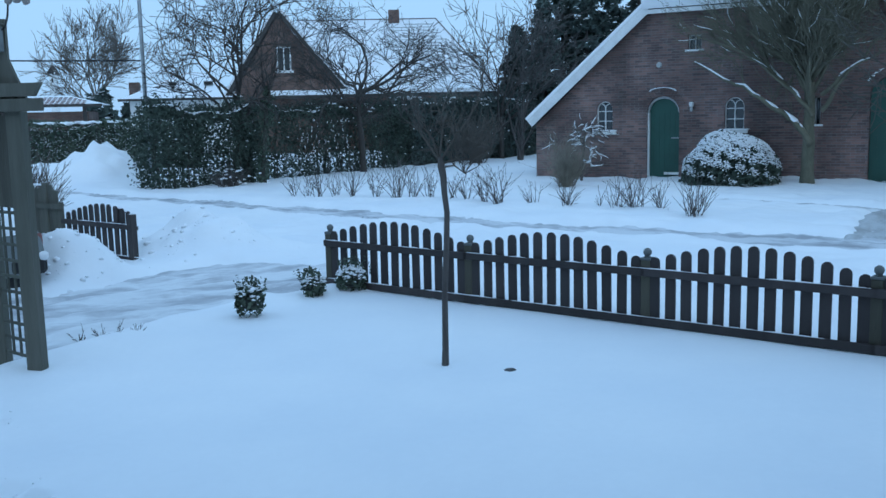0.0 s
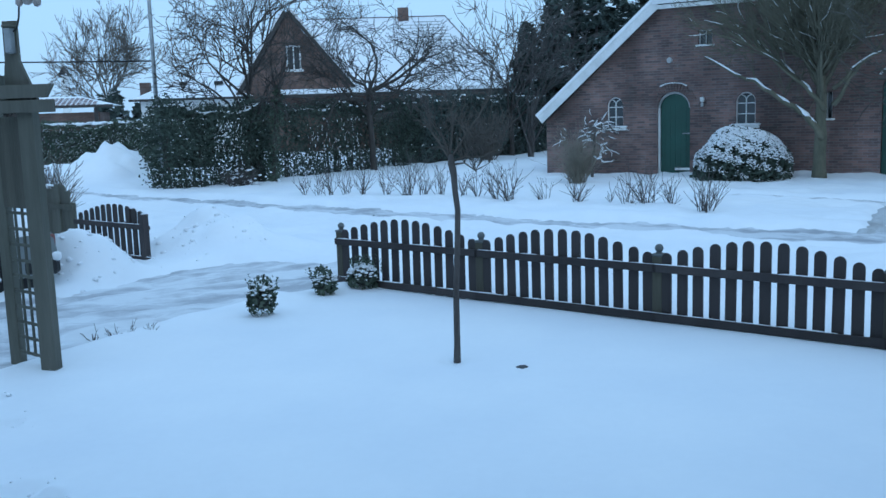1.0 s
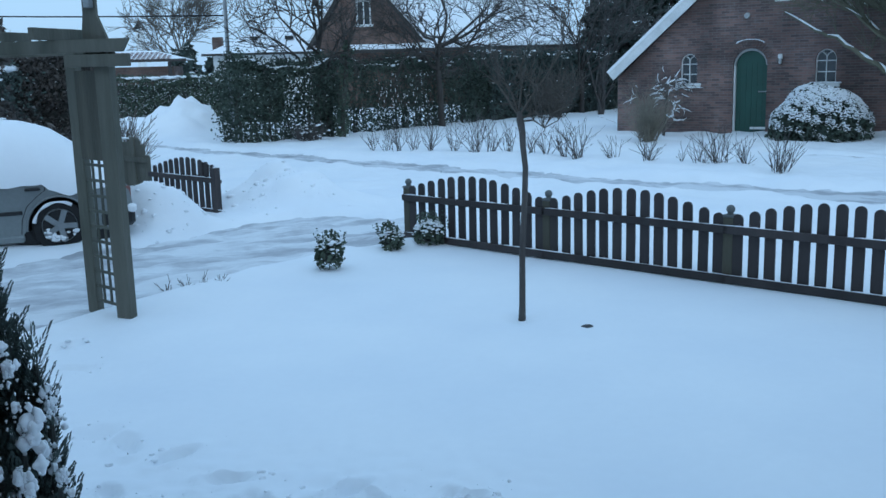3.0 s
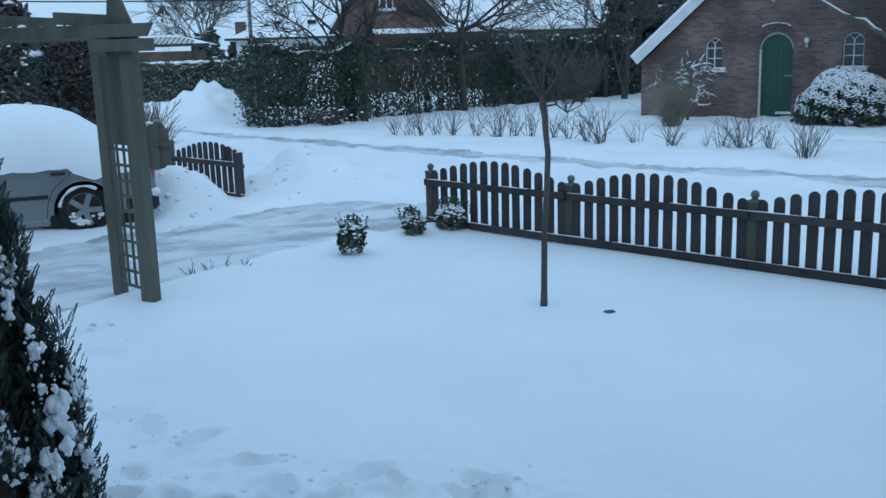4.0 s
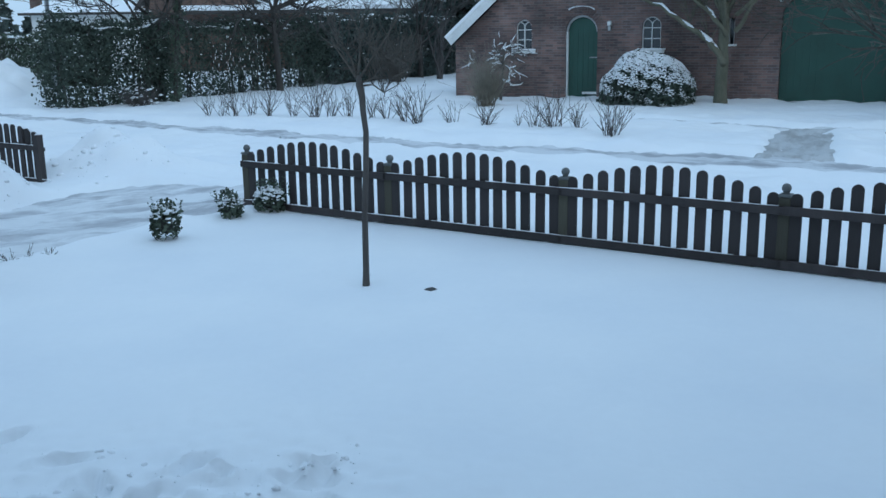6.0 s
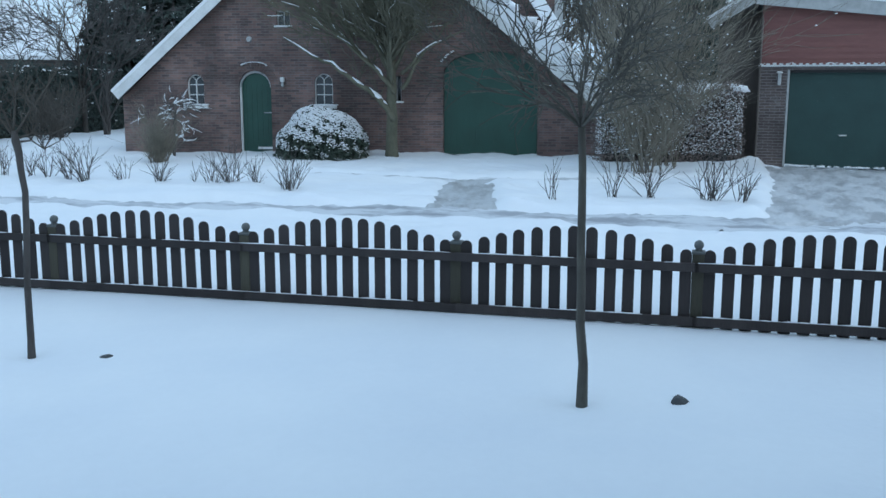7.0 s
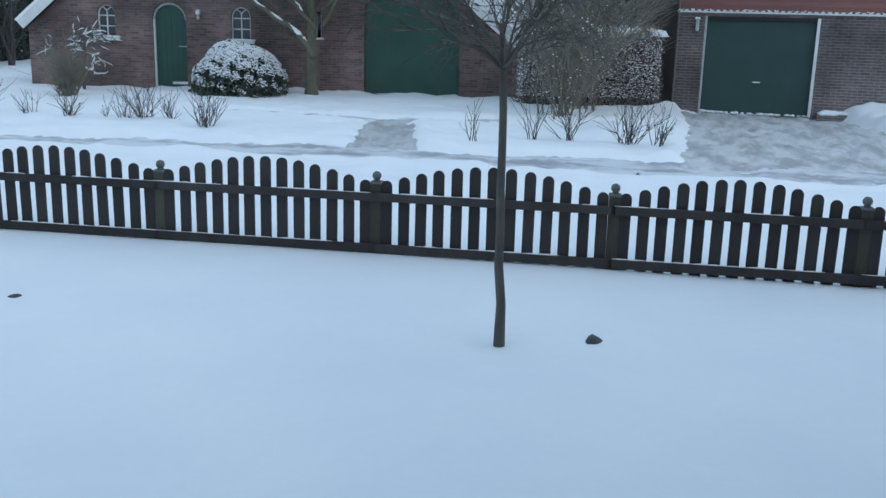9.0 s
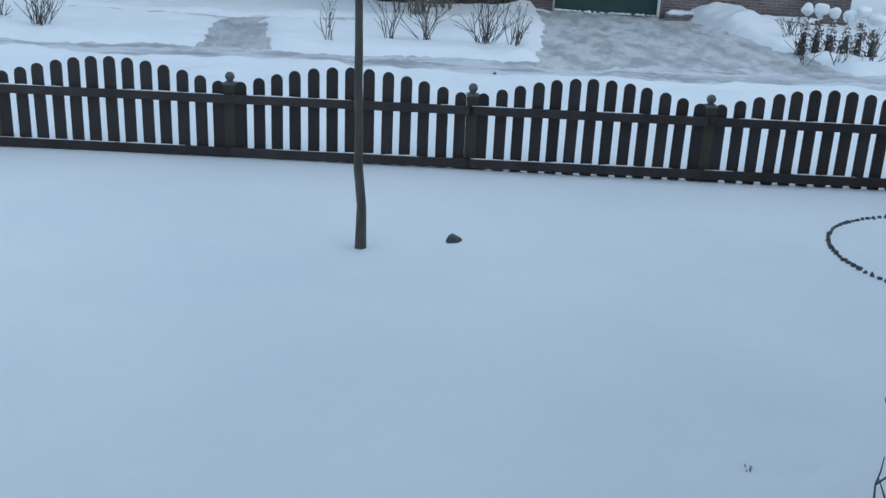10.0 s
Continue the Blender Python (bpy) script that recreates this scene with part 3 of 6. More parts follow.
def slab(a, b, y0, y1, thick, lift=0.0, hip=0.0):
    """A roof plane from eave a to ridge b (x, z), drawn back from y0 to y1, its upper front corner set back by hip."""
    ax, az, bx, bz = *a, *b
    L = math.hypot(bx - ax, bz - az)
    nx, nz = -(bz - az) / L * (1 if bx > ax else -1), abs(bx - ax) / L
    bm = bmesh.new()
    def ring(k):
        return [bm.verts.new((ax + nx * k, y0, az + nz * k)), bm.verts.new((ax + nx * k, y1, az + nz * k)), bm.verts.new((bx + nx * k, y1, bz + nz * k)), bm.verts.new((bx + nx * k, y0 + hip, bz + nz * k))]
    lo, hi = ring(lift), ring(lift + thick)
    bm.faces.new(lo)
    bm.faces.new(hi[::-1])
    for i in range(4):
        j = (i + 1) % 4
        bm.faces.new((lo[i], hi[i], hi[j], lo[j]))
    bmesh.ops.recalc_face_normals(bm, faces=bm.faces)
    return bm


# lower part of the roof up to the hip's eave, then the upper part behind the hip
HL, HR = (-7.80, 4.25), (-2.54, 4.25)
EL, ER = (-11.02, 1.47), (1.42, 1.0)
RIDGE = (BM, 6.45)
for e, h in ((EL, HL), (ER, HR)):
    wide = 0.30 if e is EL else 0.42
    part("roof", slab(e, h, -0.22, 16.5, 0.1), DARKWOOD, barn)
    part("roof_snow", slab(e, h, -0.27, 16.5, 0.07 if e is EL else 0.34, 0.102), ROOFSNOW, barn, "thick snow on the roof")
    part("bargeboard", slab(e, h, -0.262, -0.225, 0.22, -0.12), WHITE, barn, "white-painted bargeboard")
    part("roof", slab(h, RIDGE, 0.0, 16.5, 0.1, hip=2.0), DARKWOOD, barn)
    part("roof_snow", slab(h, RIDGE, 0.0, 16.5, 0.2, 0.102, hip=2.0), ROOFSNOW, barn, "thick snow on the roof")
bm = bmesh.new()
tri = [bm.verts.new(p) for p in ((HL[0] - 0.1, -0.3, 4.22), (HR[0] + 0.1, -0.3, 4.22), (BM, 2.0, 6.45))]
up = [bm.verts.new((v.co.x, v.co.y - 0.1, v.co.z + 0.2)) for v in tri]
bm.faces.new(tri)
bm.faces.new(up[::-1])
for i in range(3):
    j = (i + 1) % 3
    bm.faces.new((tri[i], up[i], up[j], tri[j]))
bmesh.ops.recalc_face_normals(bm, faces=bm.faces)
part("hip_roof", bm, ROOFSNOW, barn, "snow-covered half hip")
part("fascia", boxed((HL[0] - 0.05, -0.26, 4.1), (HR[0] + 0.05, -0.23, 4.2)), WHITE, barn)
# uneven snow lying over the right verge
nn = 90
tt = rng.uniform(0, 1, nn)
pts = np.stack([ER[0] + (HR[0] - ER[0]) * tt + 0.18, rng.uniform(-0.22, 0.5, nn), ER[1] + (HR[1] - ER[1]) * tt + 0.42], 1)
part("verge_snow", lumps(pts, rng.uniform(0.12, 0.28, nn), 0.6), ROOFSNOW, barn, "bulging snow along the verge", True)

# the arched door
d = part("door", prism(arch(-7.85, -7.04, 0.0, 1.67, 2.08), 0.14, 0.19), GREEN, barn, "dark green arched plank door")
for k in range(1, 6):
    part("groove", boxed((-7.85 + 0.135 * k, 0.132, 0.1), (-7.84 + 0.135 * k, 0.138, 1.75)), GREEN, d)
part("handle", boxed((-7.26, 0.09, 1.03), (-7.05, 0.13, 1.06), bevel=0.008), METAL, d, "pale metal handle bar")
part("letter_plate", boxed((-7.42, 0.02, 0.13), (-7.0, 0.1, 0.19), bevel=0.01), WHITE, d, "white snow-dusted step bar")
ring = arch(-7.86, -7.03, 0.0, 1.68, 2.09, 16)[2:]
inner = [((x + 7.445) * 0.9 - 7.445, 1.68 + (z - 1.68) * 0.86) for x, z in ring]
part("frame", prism(ring + inner[::-1], 0.06, 0.13), GREYBOX, d, "pale painted arched frame")
part("frame", boxed((-7.86, 0.06, 0.0), (-7.815, 0.13, 1.68)), WHITE, d)
part("lintel_snow", lumps(np.array([(-7.45 + 0.33 * math.cos(a), -0.02, 2.2 + 0.1 * math.sin(a)) for a in np.linspace(0.2, 2.9, 16)]), np.full(16, 0.032), 0.4), ROOFSNOW, d, "snow line on the brick arch", True)
bm = bmesh.new()
for i in range(17):
    a = math.pi * (0.12 + 0.76 * i / 16)
    box(bm, (-0.028, -0.025, -0.09), (0.028, 0.02, 0.09), Matrix.Translation((-7.445 + 0.5 * math.cos(a), 0, 1.72 + 0.48 * math.sin(a))) @ Matrix.Rotation(math.pi / 2 - a, 4, "Y"))
part("arch_bricks", bm, BRICK, barn, "rowlock brick arch over the door")
# the wide barn doors
d = part("barn_door", prism(arch(-2.67, -0.37, 0.0, 2.01, 2.55, 14), 0.14, 0.2), GREEN, barn, "large dark green arched barn doors")
for k in range(1, 15):
    part("groove", boxed((-2.67 + 0.155 * k - 0.006, 0.13, 0.05), (-2.67 + 0.155 * k + 0.006, 0.138, 2.0 + 0.4 * math.sin(math.pi * k / 15))), GREEN, d)
part("sill", boxed((-2.72, -0.05, -0.1), (-0.32, 0.14, 0.03)), STONE, d, "low stone threshold")
bm = bmesh.new()
for i in range(34):
    a = math.pi * (0.04 + 0.92 * i / 33)
    box(bm, (-0.03, -0.02, -0.1), (0.03, 0.02, 0.1), Matrix.Translation((-1.52 + 1.28 * math.cos(a), 0, 2.0 + 0.68 * math.sin(a))) @ Matrix.Rotation(math.pi / 2 - a, 4, "Y"))
part("arch_bricks", bm, BRICK, barn, "rowlock brick arch over the barn doors")
part("arch_snow", lumps(np.array([(-1.52 + 1.3 * math.cos(a), -0.03, 2.02 + 0.76 * math.sin(a)) for a in np.linspace(2.35, 2.75, 9)]), np.full(9, 0.04), 0.4), ROOFSNOW, barn, "snow line on the arch", True)


def arched_window(x0, x1, z0, spring, top):
    w = part("window", prism([((x - (x0 + x1) / 2) * 0.97 + (x0 + x1) / 2, z) for x, z in arch(x0, x1, z0, spring, top)], 0.12, 0.13), GLASS, barn, "dark arched window with white bars")
    c, t = (x0 + x1) / 2, 0.028
    bm = bmesh.new()
    for a, b in (((x0, z0), (x0 + t, spring)), ((x1 - t, z0), (x1, spring)), ((x0, z0), (x1, z0 + t)), ((c - 0.012, z0), (c + 0.012, spring + 0.05))):
        box(bm, (a[0], 0.07, a[1]), (b[0], 0.115, b[1]))
    for k in (1, 2):
        z = z0 + (spring - z0) * k / 2.15
        box(bm, (x0, 0.075, z - 0.011), (x1, 0.112, z + 0.011))
    r, h, n = (x1 - x0) / 2, top - spring, 12
    for i in range(n):
        a0, a1 = math.pi * i / n, math.pi * (i + 1) / n
        p, q = Vector((c + (r - 0.014) * math.cos(a0), 0.092, spring + (h - 0.014) * math.sin(a0))), Vector((c + (r - 0.014) * math.cos(a1), 0.092, spring + (h - 0.014) * math.sin(a1)))
        m = Matrix.Translation((p + q) / 2) @ (q - p).to_track_quat("X", "Z").to_matrix().to_4x4()
        box(bm, (-(q - p).length * 0.56, -0.022, -0.014), ((q - p).length * 0.56, 0.022, 0.014), m)
    for s in (-1, 1):
        for i in range(5):
            a0, a1 = math.pi / 2 * i / 5, math.pi / 2 * (i + 1) / 5
            p = Vector((c + s * r * (1 - math.cos(a0)) * 0.75, 0.092, spring + h * 0.15 + h * 0.6 * math.sin(a0)))
            q = Vector((c + s * r * (1 - math.cos(a1)) * 0.75, 0.092, spring + h * 0.15 + h * 0.6 * math.sin(a1)))
            m = Matrix.Translation((p + q) / 2) @ (q - p).to_track_quat("X", "Z").to_matrix().to_4x4()
            box(bm, (-(q - p).length * 0.55, -0.016, -0.01), ((q - p).length * 0.55, 0.016, 0.01), m)
    part("window_frame", bm, WHITE, w, "white-painted glazing bars")
    part("window_sill", boxed((x0 - 0.1, -0.07, z0 - 0.09), (x1 + 0.1, 0.12, z0 - 0.003), bevel=0.01), WHITE, w, "sill with snow")
    n = 10
    part("snow", lumps(np.array([(x0 - 0.06 + (x1 - x0 + 0.12) * i / 9, -0.01, z0 + 0.005) for i in range(n)]), np.full(n, 0.055), 0.4), ROOFSNOW, w, "snow on the sill", True)


arched_window(-9.21, -8.77, 1.24, 1.78, 2.0)
arched_window(-5.92, -5.45, 1.24, 1.79, 2.02)
for x0, x1, z0, z1 in ((-6.84, -6.5, 3.2, 3.55), (-3.84, -3.55, 3.24, 3.64), (-3.86, -3.72, 1.35, 1.95)):
    w = part("window", boxed((x0, 0.15, z0), (x1, 0.16, z1)), GLASS, barn, "small dark loft window")
    bm = boxed((x0, 0.09, z0), (x0 + 0.03, 0.14, z1))
    box(bm, (x1 - 0.03, 0.09, z0), (x1, 0.14, z1))
    if x1 - x0 > 0.2:
        box(bm, ((x0 + x1) / 2 - 0.012, 0.1, z0), ((x0 + x1) / 2 + 0.012, 0.14, z1))
        box(bm, (x0 + 0.03, 0.1, z1 - 0.03), (x1 - 0.03, 0.14, z1))
    part("window_frame", bm, GREYBOX, w)
    part("window_sill", boxed((x0 - 0.06, -0.05, z0 - 0.05), (x1 + 0.06, 0.15, z0 - 0.003), bevel=0.01), WHITE, w, "sill with snow")
l = empty("wall_lamp", barn.matrix_world @ pose(-6.71, -0.06, 1.83), "small white wall lamp on the brick", "lamp")
bm = boxed((-0.05, -0.06, -0.02), (0.05, 0.05, 0.1), bevel=0.02)
part("hood", bm, WHITE, l)
part("body", boxed((-0.035, -0.045, -0.13), (0.035, 0.045, -0.022), bevel=0.015), GREYBOX, l)
l = empty("wall_vent", barn.matrix_world @ pose(-7.55, -0.03, 2.86), "round snow-dusted wall vent", "vent")
bm = bmesh.new()
bmesh.ops.create_cone(bm, cap_ends=True, segments=14, radius1=0.075, radius2=0.06, depth=0.06, matrix=Matrix.Rotation(math.pi / 2, 4, "X"))
part("body", bm, GREYBOX, l)
# the taller brick block on the right-hand slope
stack = empty("chimney_block", barn.matrix_world @ pose(0, 0, 0), "broad brick chimney block with white corner boards", "chimney")
part("wall", boxed((-2.0, 4.6, 2.0), (0.05, 7.0, 6.6)), BRICK, stack)
part("corner_board", boxed((0.0, 4.52, 2.0), (0.24, 4.6, 6.6)), GREYBOX, stack, "pale corner board")
part("snow", slab((-0.1, 3.15), (-1.0, 4.5), 3.4, 4.5, 0.35), ROOFSNOW, stack, "snow drift against the block")

# ---- the garage ----
gar = empty("garage", pose(15.97, 15.42, 0, 0, 0, -46), "brick garage with red cladding, green door and snowy roof", "garage")
part("wall", holed([(-1.72, -0.2), (5.2, -0.2), (5.2, 2.16), (-1.72, 2.16)], [[(-1.12, -0.1), (1.21, -0.1), (1.21, 2.08), (-1.12, 2.08)]], 0, 0.25), GARBRICK, gar, "brown brick wall")
part("wall", prism([(-1.72, 2.165), (5.2, 2.165), (5.2, 2.62), (-1.72, 3.46)], 0.02, 0.2), REDWOOD, gar, "red-brown clad upper wall")
for k in range(9):
    z = 2.3 + 0.13 * k
    x1 = min(5.2, -1.72 + (3.46 - z) / 0.1214)
    if x1 > -1.5:
        part("board_joint", boxed((-1.70, 0.012, z), (x1 - 0.05, 0.0195, z + 0.008)), REDWOOD, gar)
part("wall", boxed((-1.72, 0.25, -0.2), (-1.5, 8, 3.2)), GARBRICK, gar)
part("wall", boxed((4.98, 0.25, -0.2), (5.2, 8, 2.5)), GARBRICK, gar)
part("wall", boxed((-1.72, 8.0, -0.2), (5.2, 8.2, 2.5)), GARBRICK, gar)
part("wall", prism([(-2.7, -0.2), (-1.76, -0.2), (-1.76, 3.4), (-2.7, 2.9)], 0.7, 0.9), BROWNBOARD, gar, "dark brown boarded side wall")
part("roof", slab((5.5, 2.62), (-1.85, 3.48), -0.15, 8.4, 0.1), DARKWOOD, gar)
part("fascia", slab((5.5, 2.62), (-1.85, 3.48), -0.2, -0.155, 0.27, -0.02), GREYBOX, gar, "wide pale fascia board")
part("roof_snow", slab((5.5, 2.62), (-1.85, 3.48), -0.21, 8.4, 0.07, 0.252), ROOFSNOW, gar, "snow on the roof")
part("fascia", slab((-2.75, 2.95), (-1.85, 3.48), -0.2, -0.155, 0.2, 0.02), GREYBOX, gar)
part("roof_snow", slab((-2.75, 2.95), (-1.85, 3.48), -0.21, 8.4, 0.07, 0.222), ROOFSNOW, gar)
part("roof", slab((-2.75, 2.95), (-1.85, 3.48), -0.15, 8.4, 0.1), DARKWOOD, gar)
bm = boxed((-1.74, -0.06, 2.15), (5.2, 0.0, 2.185))
for k in range(52):
    box(bm, (-1.72 + 0.133 * k, -0.075, 2.185), (-1.72 + 0.133 * k + 0.07, 0.01, 2.215))
part("trim", bm, WHITE, gar, "scalloped white trim")
n = 60
part("snow", lumps(np.array([(rng.uniform(-1.7, 5.2), -0.04, 2.222) for _ in range(n)]), rng.uniform(0.012, 0.024, n), 0.4), ROOFSNOW, gar, "snow on the trim", True)
d = part("garage_door", boxed((-1.11, 0.1, 0.0), (1.20, 0.14, 2.07)), GARGREEN, gar, "dark green up-and-over garage door")
for k in range(1, 16):
    part("groove", boxed((-1.11 + 0.15 * k, 0.0955, 0.03), (-1.104 + 0.15 * k, 0.0985, 2.05)), GARGREEN, d)
part("handle", boxed((-0.04, 0.05, 0.68), (0.12, 0.095, 0.71), bevel=0.01), WHITE, d, "pale handle")
part("frame", boxed((1.16, -0.02, 0.0), (1.22, 0.09, 2.08)), WHITE, d, "white door post")
part("frame", boxed((-1.14, -0.02, 0.0), (-1.10, 0.09, 2.08)), GREYBOX, d)
part("frame", boxed((-1.099, 0.0, 2.02), (1.159, 0.09, 2.078)), BLACK, d)
n = 40
part("snow", lumps(np.array([(rng.uniform(-1.1, 1.15), 0.03, 0.02) for _ in range(n)]), rng.uniform(0.03, 0.07, n), 0.4), ROOFSNOW, d, "snow along the threshold", True)
part("downpipe", boxed((-1.73, -0.07, 0.0), (-1.69, -0.03, 3.2), bevel=0.01), BROWNBOARD, gar, "slim brown downpipe")
part("step", boxed((1.34, -0.3, -0.05), (4.6, -0.02, 0.1)), GARBRICK, gar, "low brick edging with snow on top")
n = 50
part("snow", lumps(np.array([(rng.uniform(1.38, 4.5), -0.16, 0.12) for _ in range(n)]), rng.uniform(0.1, 0.2, n), 0.35), ROOFSNOW, gar, "snow on the edging", True)
l = empty("wall_lamp", gar.matrix_world @ pose(-1.3, -0.06, 1.95), "slim pale wall lamp beside the garage door", "lamp")
part("body", boxed((-0.035, -0.05, -0.2), (0.035, 0.05, 0.05), bevel=0.015), GREYBOX, l)
part("hood", boxed((-0.06, -0.07, 0.052), (0.06, 0.055, 0.1), bevel=0.02), WHITE, l)


# ---- trees and shrubs ----
def branches(start, way, length, radius, level, last, out, bend, spread, up, kids, rnd, thin=0.0022):
    """A branch and what grows from it; out[level] gathers the tubes."""
    n = 5 if level < last else 3
    p, d, path = np.array(start, float), np.array(way, float), []
    pts = []
    for k in range(n + 1):
        path.append((p.copy(), max(radius * (1 - 0.72 * k / n), thin)))
        pts.append((p.copy(), d.copy()))
        d = d + np.array([rnd.gauss(0, bend), rnd.gauss(0, bend), rnd.gauss(0, bend) + up])
        d /= np.linalg.norm(d)
        p = p + d * length / n
    out[level].append(path)
    if level == last:
        return
    for c in range(kids[level]):
        t = rnd.uniform(0.25, 1.0)
        q, dd = pts[min(int(t * n), n)]
        f = rnd.uniform(0, 2 * math.pi)
        a = np.cross(dd, (0.3, 0.5, 0.8))
        a /= np.linalg.norm(a) + 1e-9
        b = np.cross(dd, a)
        w = dd * math.cos(spread) + (a * math.cos(f) + b * math.sin(f)) * math.sin(spread)
        branches(q, w / np.linalg.norm(w), length * rnd.uniform(0.42, 0.72), radius * (1 - 0.72 * t) * 0.75 + 0.002, level + 1, last, out, bend, spread * rnd.uniform(0.8, 1.15), up, kids, rnd, thin)


def snow_on(paths, chance, rnd, thick=1.1):
    """Snow lying along the upper side of boughs."""
    out = []
    for path in paths:
        (a, _), (b, _) = path[0], path[-1]
        flat = 1 - abs((b - a)[2]) / (np.linalg.norm(b - a) + 1e-9)
        if rnd.random() < chance * (0.2 + 1.6 * flat):
            k = rnd.randint(0, max(len(path) - 3, 0))
            bit = path[k:k + rnd.randint(3, len(path))]
            out.append([(p + np.array([0, 0, r * 0.85]), max(r * 0.75 * thick, 0.008) * (0.45 if i in (0, len(bit) - 1) else 1.0)) for i, (p, r) in enumerate(bit)])
    return [p for p in out if len(p) > 1]


def bare_tree(name, base, trunk, fork, limbs, limb_len, kids, label, seed, bark=BARK, twig=TWIG, lean=(0, 0), spread=0.7, bend=0.12, up=0.03, snow=0.0, open_angle=0.6, twist=0.04, low=0.8, stout=0.55, thin=0.0022):
    """A leafless tree: a tapered trunk to the fork, limbs, and twigs in several orders."""
    rnd = random.Random(seed)
    t = empty(name, pose(*base), label, "tree")
    path, p = [], np.zeros(3)
    n = 7
    for k in range(n + 1):
        f = k / n
        path.append((np.array([lean[0] * f + rnd.gauss(0, twist) * trunk * (0 < k), lean[1] * f + rnd.gauss(0, twist) * trunk * (0 < k), fork * f - (0.1 if k == 0 else 0)]), trunk * (1.25 if k == 0 else 1 - 0.3 * f)))
    last = len(kids)
    out = [[] for _ in range(last + 1)]
    top = path[-1][0]
    for k in range(limbs):
        a = 2 * math.pi * (k + rnd.uniform(-0.3, 0.3)) / limbs
        s = open_angle * rnd.uniform(0.5, 1.3)
        w = np.array([math.sin(s) * math.cos(a), math.sin(s) * math.sin(a), math.cos(s)])
        b0 = path[-1][0] if k < limbs * 0.3 else path[rnd.randint(round(low * n), n)][0]
        branches(b0, w, limb_len * rnd.uniform(0.75, 1.15), trunk * stout, 0, last, out, bend, spread, up, kids, rnd, thin)
    part("trunk", tubes([path], 9), bark, t, smooth=True)
    part("branchwork", tubes(out[0] + (out[1] if last > 1 else []), 6), bark, t, smooth=True)
    fine = [q for lv in out[(2 if last > 1 else 1):] for q in lv]
    if fine:
        part("crown", tubes(fine, 3), twig, t)
    if snow:
        s = snow_on(out[0] + out[1] + (out[2] if last > 2 else []), snow, rnd, 3.4 if snow > 0.6 else 1.3)
        if s:
            part("snow", tubes(s, 5), ROOFSNOW, t, "snow lying on the boughs", True)
    return t


def stick_shrub(name, base, count, height, width, label, seed, mat=TWIG, group="", forks=2, thick=0.006, category="shrub", fine=0, thin=0.0022, flecks=0):
    """Many thin stems from one foot."""
    rnd = random.Random(seed)
    t = empty(name, pose(*base), label, category, group)
    kids = (forks, fine) if fine else (forks,)
    out = [[] for _ in range(len(kids) + 1)]
    for k in range(count):
        a, s = rnd.uniform(0, 2 * math.pi), rnd.uniform(0.1, 1.0) * width / height
        w = np.array([s * math.cos(a), s * math.sin(a), 1.0])
        w /= np.linalg.norm(w)
        foot = np.array([rnd.gauss(0, 0.1) * width, rnd.gauss(0, 0.1) * width, -0.05])
        branches(foot, w, height * rnd.uniform(0.55, 1.1), thick, 0, len(kids), out, 0.10, 0.5, 0.03, kids, rnd, thin)
    part("stem_growth", tubes(out[0], 4), mat, t)
    if out[1]:
        part("crown", tubes([q for lv in out[1:] for q in lv], 3), mat, t)
    if flecks:
        spots = np.array([rnd.choice(rnd.choice(out[1]))[0] for _ in range(flecks)])
        part("snow", lumps(spots + [0, 0, 0.01], rng.uniform(0.008, 0.026, flecks), 0.6, 0.3), ROOFSNOW, t, "flecks of snow in the twigs", True)
    return t


def in_ellipsoid(n, dims, shell=0.75, low=0.0):
    d = rng.normal(size=(n, 3))
    d /= np.linalg.norm(d, axis=1)[:, None]
    d[:, 2] = np.where(d[:, 2] < -low, -d[:, 2], d[:, 2])
    r = rng.uniform(shell, 1.0, (n, 1))
    bumps = 1 + 0.03 * np.sin(7 * d[:, :1] + 3) * np.cos(6 * d[:, 1:2]) + 0.03 * np.sin(11 * d[:, 2:] + 4 * d[:, :1])
    return d * r * bumps * np.array(dims)


def round_bush(name, base, dims, n, leaf, label, mat, snow_n, snow_size, group="", low=0.05):
    t = empty(name, pose(*base), label, "shrub", group)
    part("core", lumps(np.array([(0, 0, dims[2] * 0.35)]), [1.0], 1.0, 0.06), CORE, t).scale = (dims[0] * 0.6, dims[1] * 0.6, dims[2] * 0.5)
    part("foliage", leaves(in_ellipsoid(n, dims, 0.7, low), leaf), mat, t)
    q = in_ellipsoid(snow_n * 4, dims, 0.96)
    e = q / np.array(dims)
    patch = np.sin(21 * e[:, 0] + 2) * np.sin(20 * e[:, 1]) + np.sin(24 * e[:, 2] + 6 * e[:, 0]) + 0.7 * np.sin(23 * e[:, 0] + 9 * e[:, 2])
    q = q[0.55 * patch + rng.normal(0, 0.4, len(q)) > 0.95 - 2.3 * np.clip(e[:, 2], 0, 1)][:snow_n]
    part("snow", lumps(q, rng.uniform(0.6, 1.4, len(q)) * snow_size * (0.5 + 0.85 * np.clip(q[:, 2] / dims[2], 0, 1)), 0.5, 0.3), ROOFSNOW, t, "clumps of snow on the leaves", True)
    return t


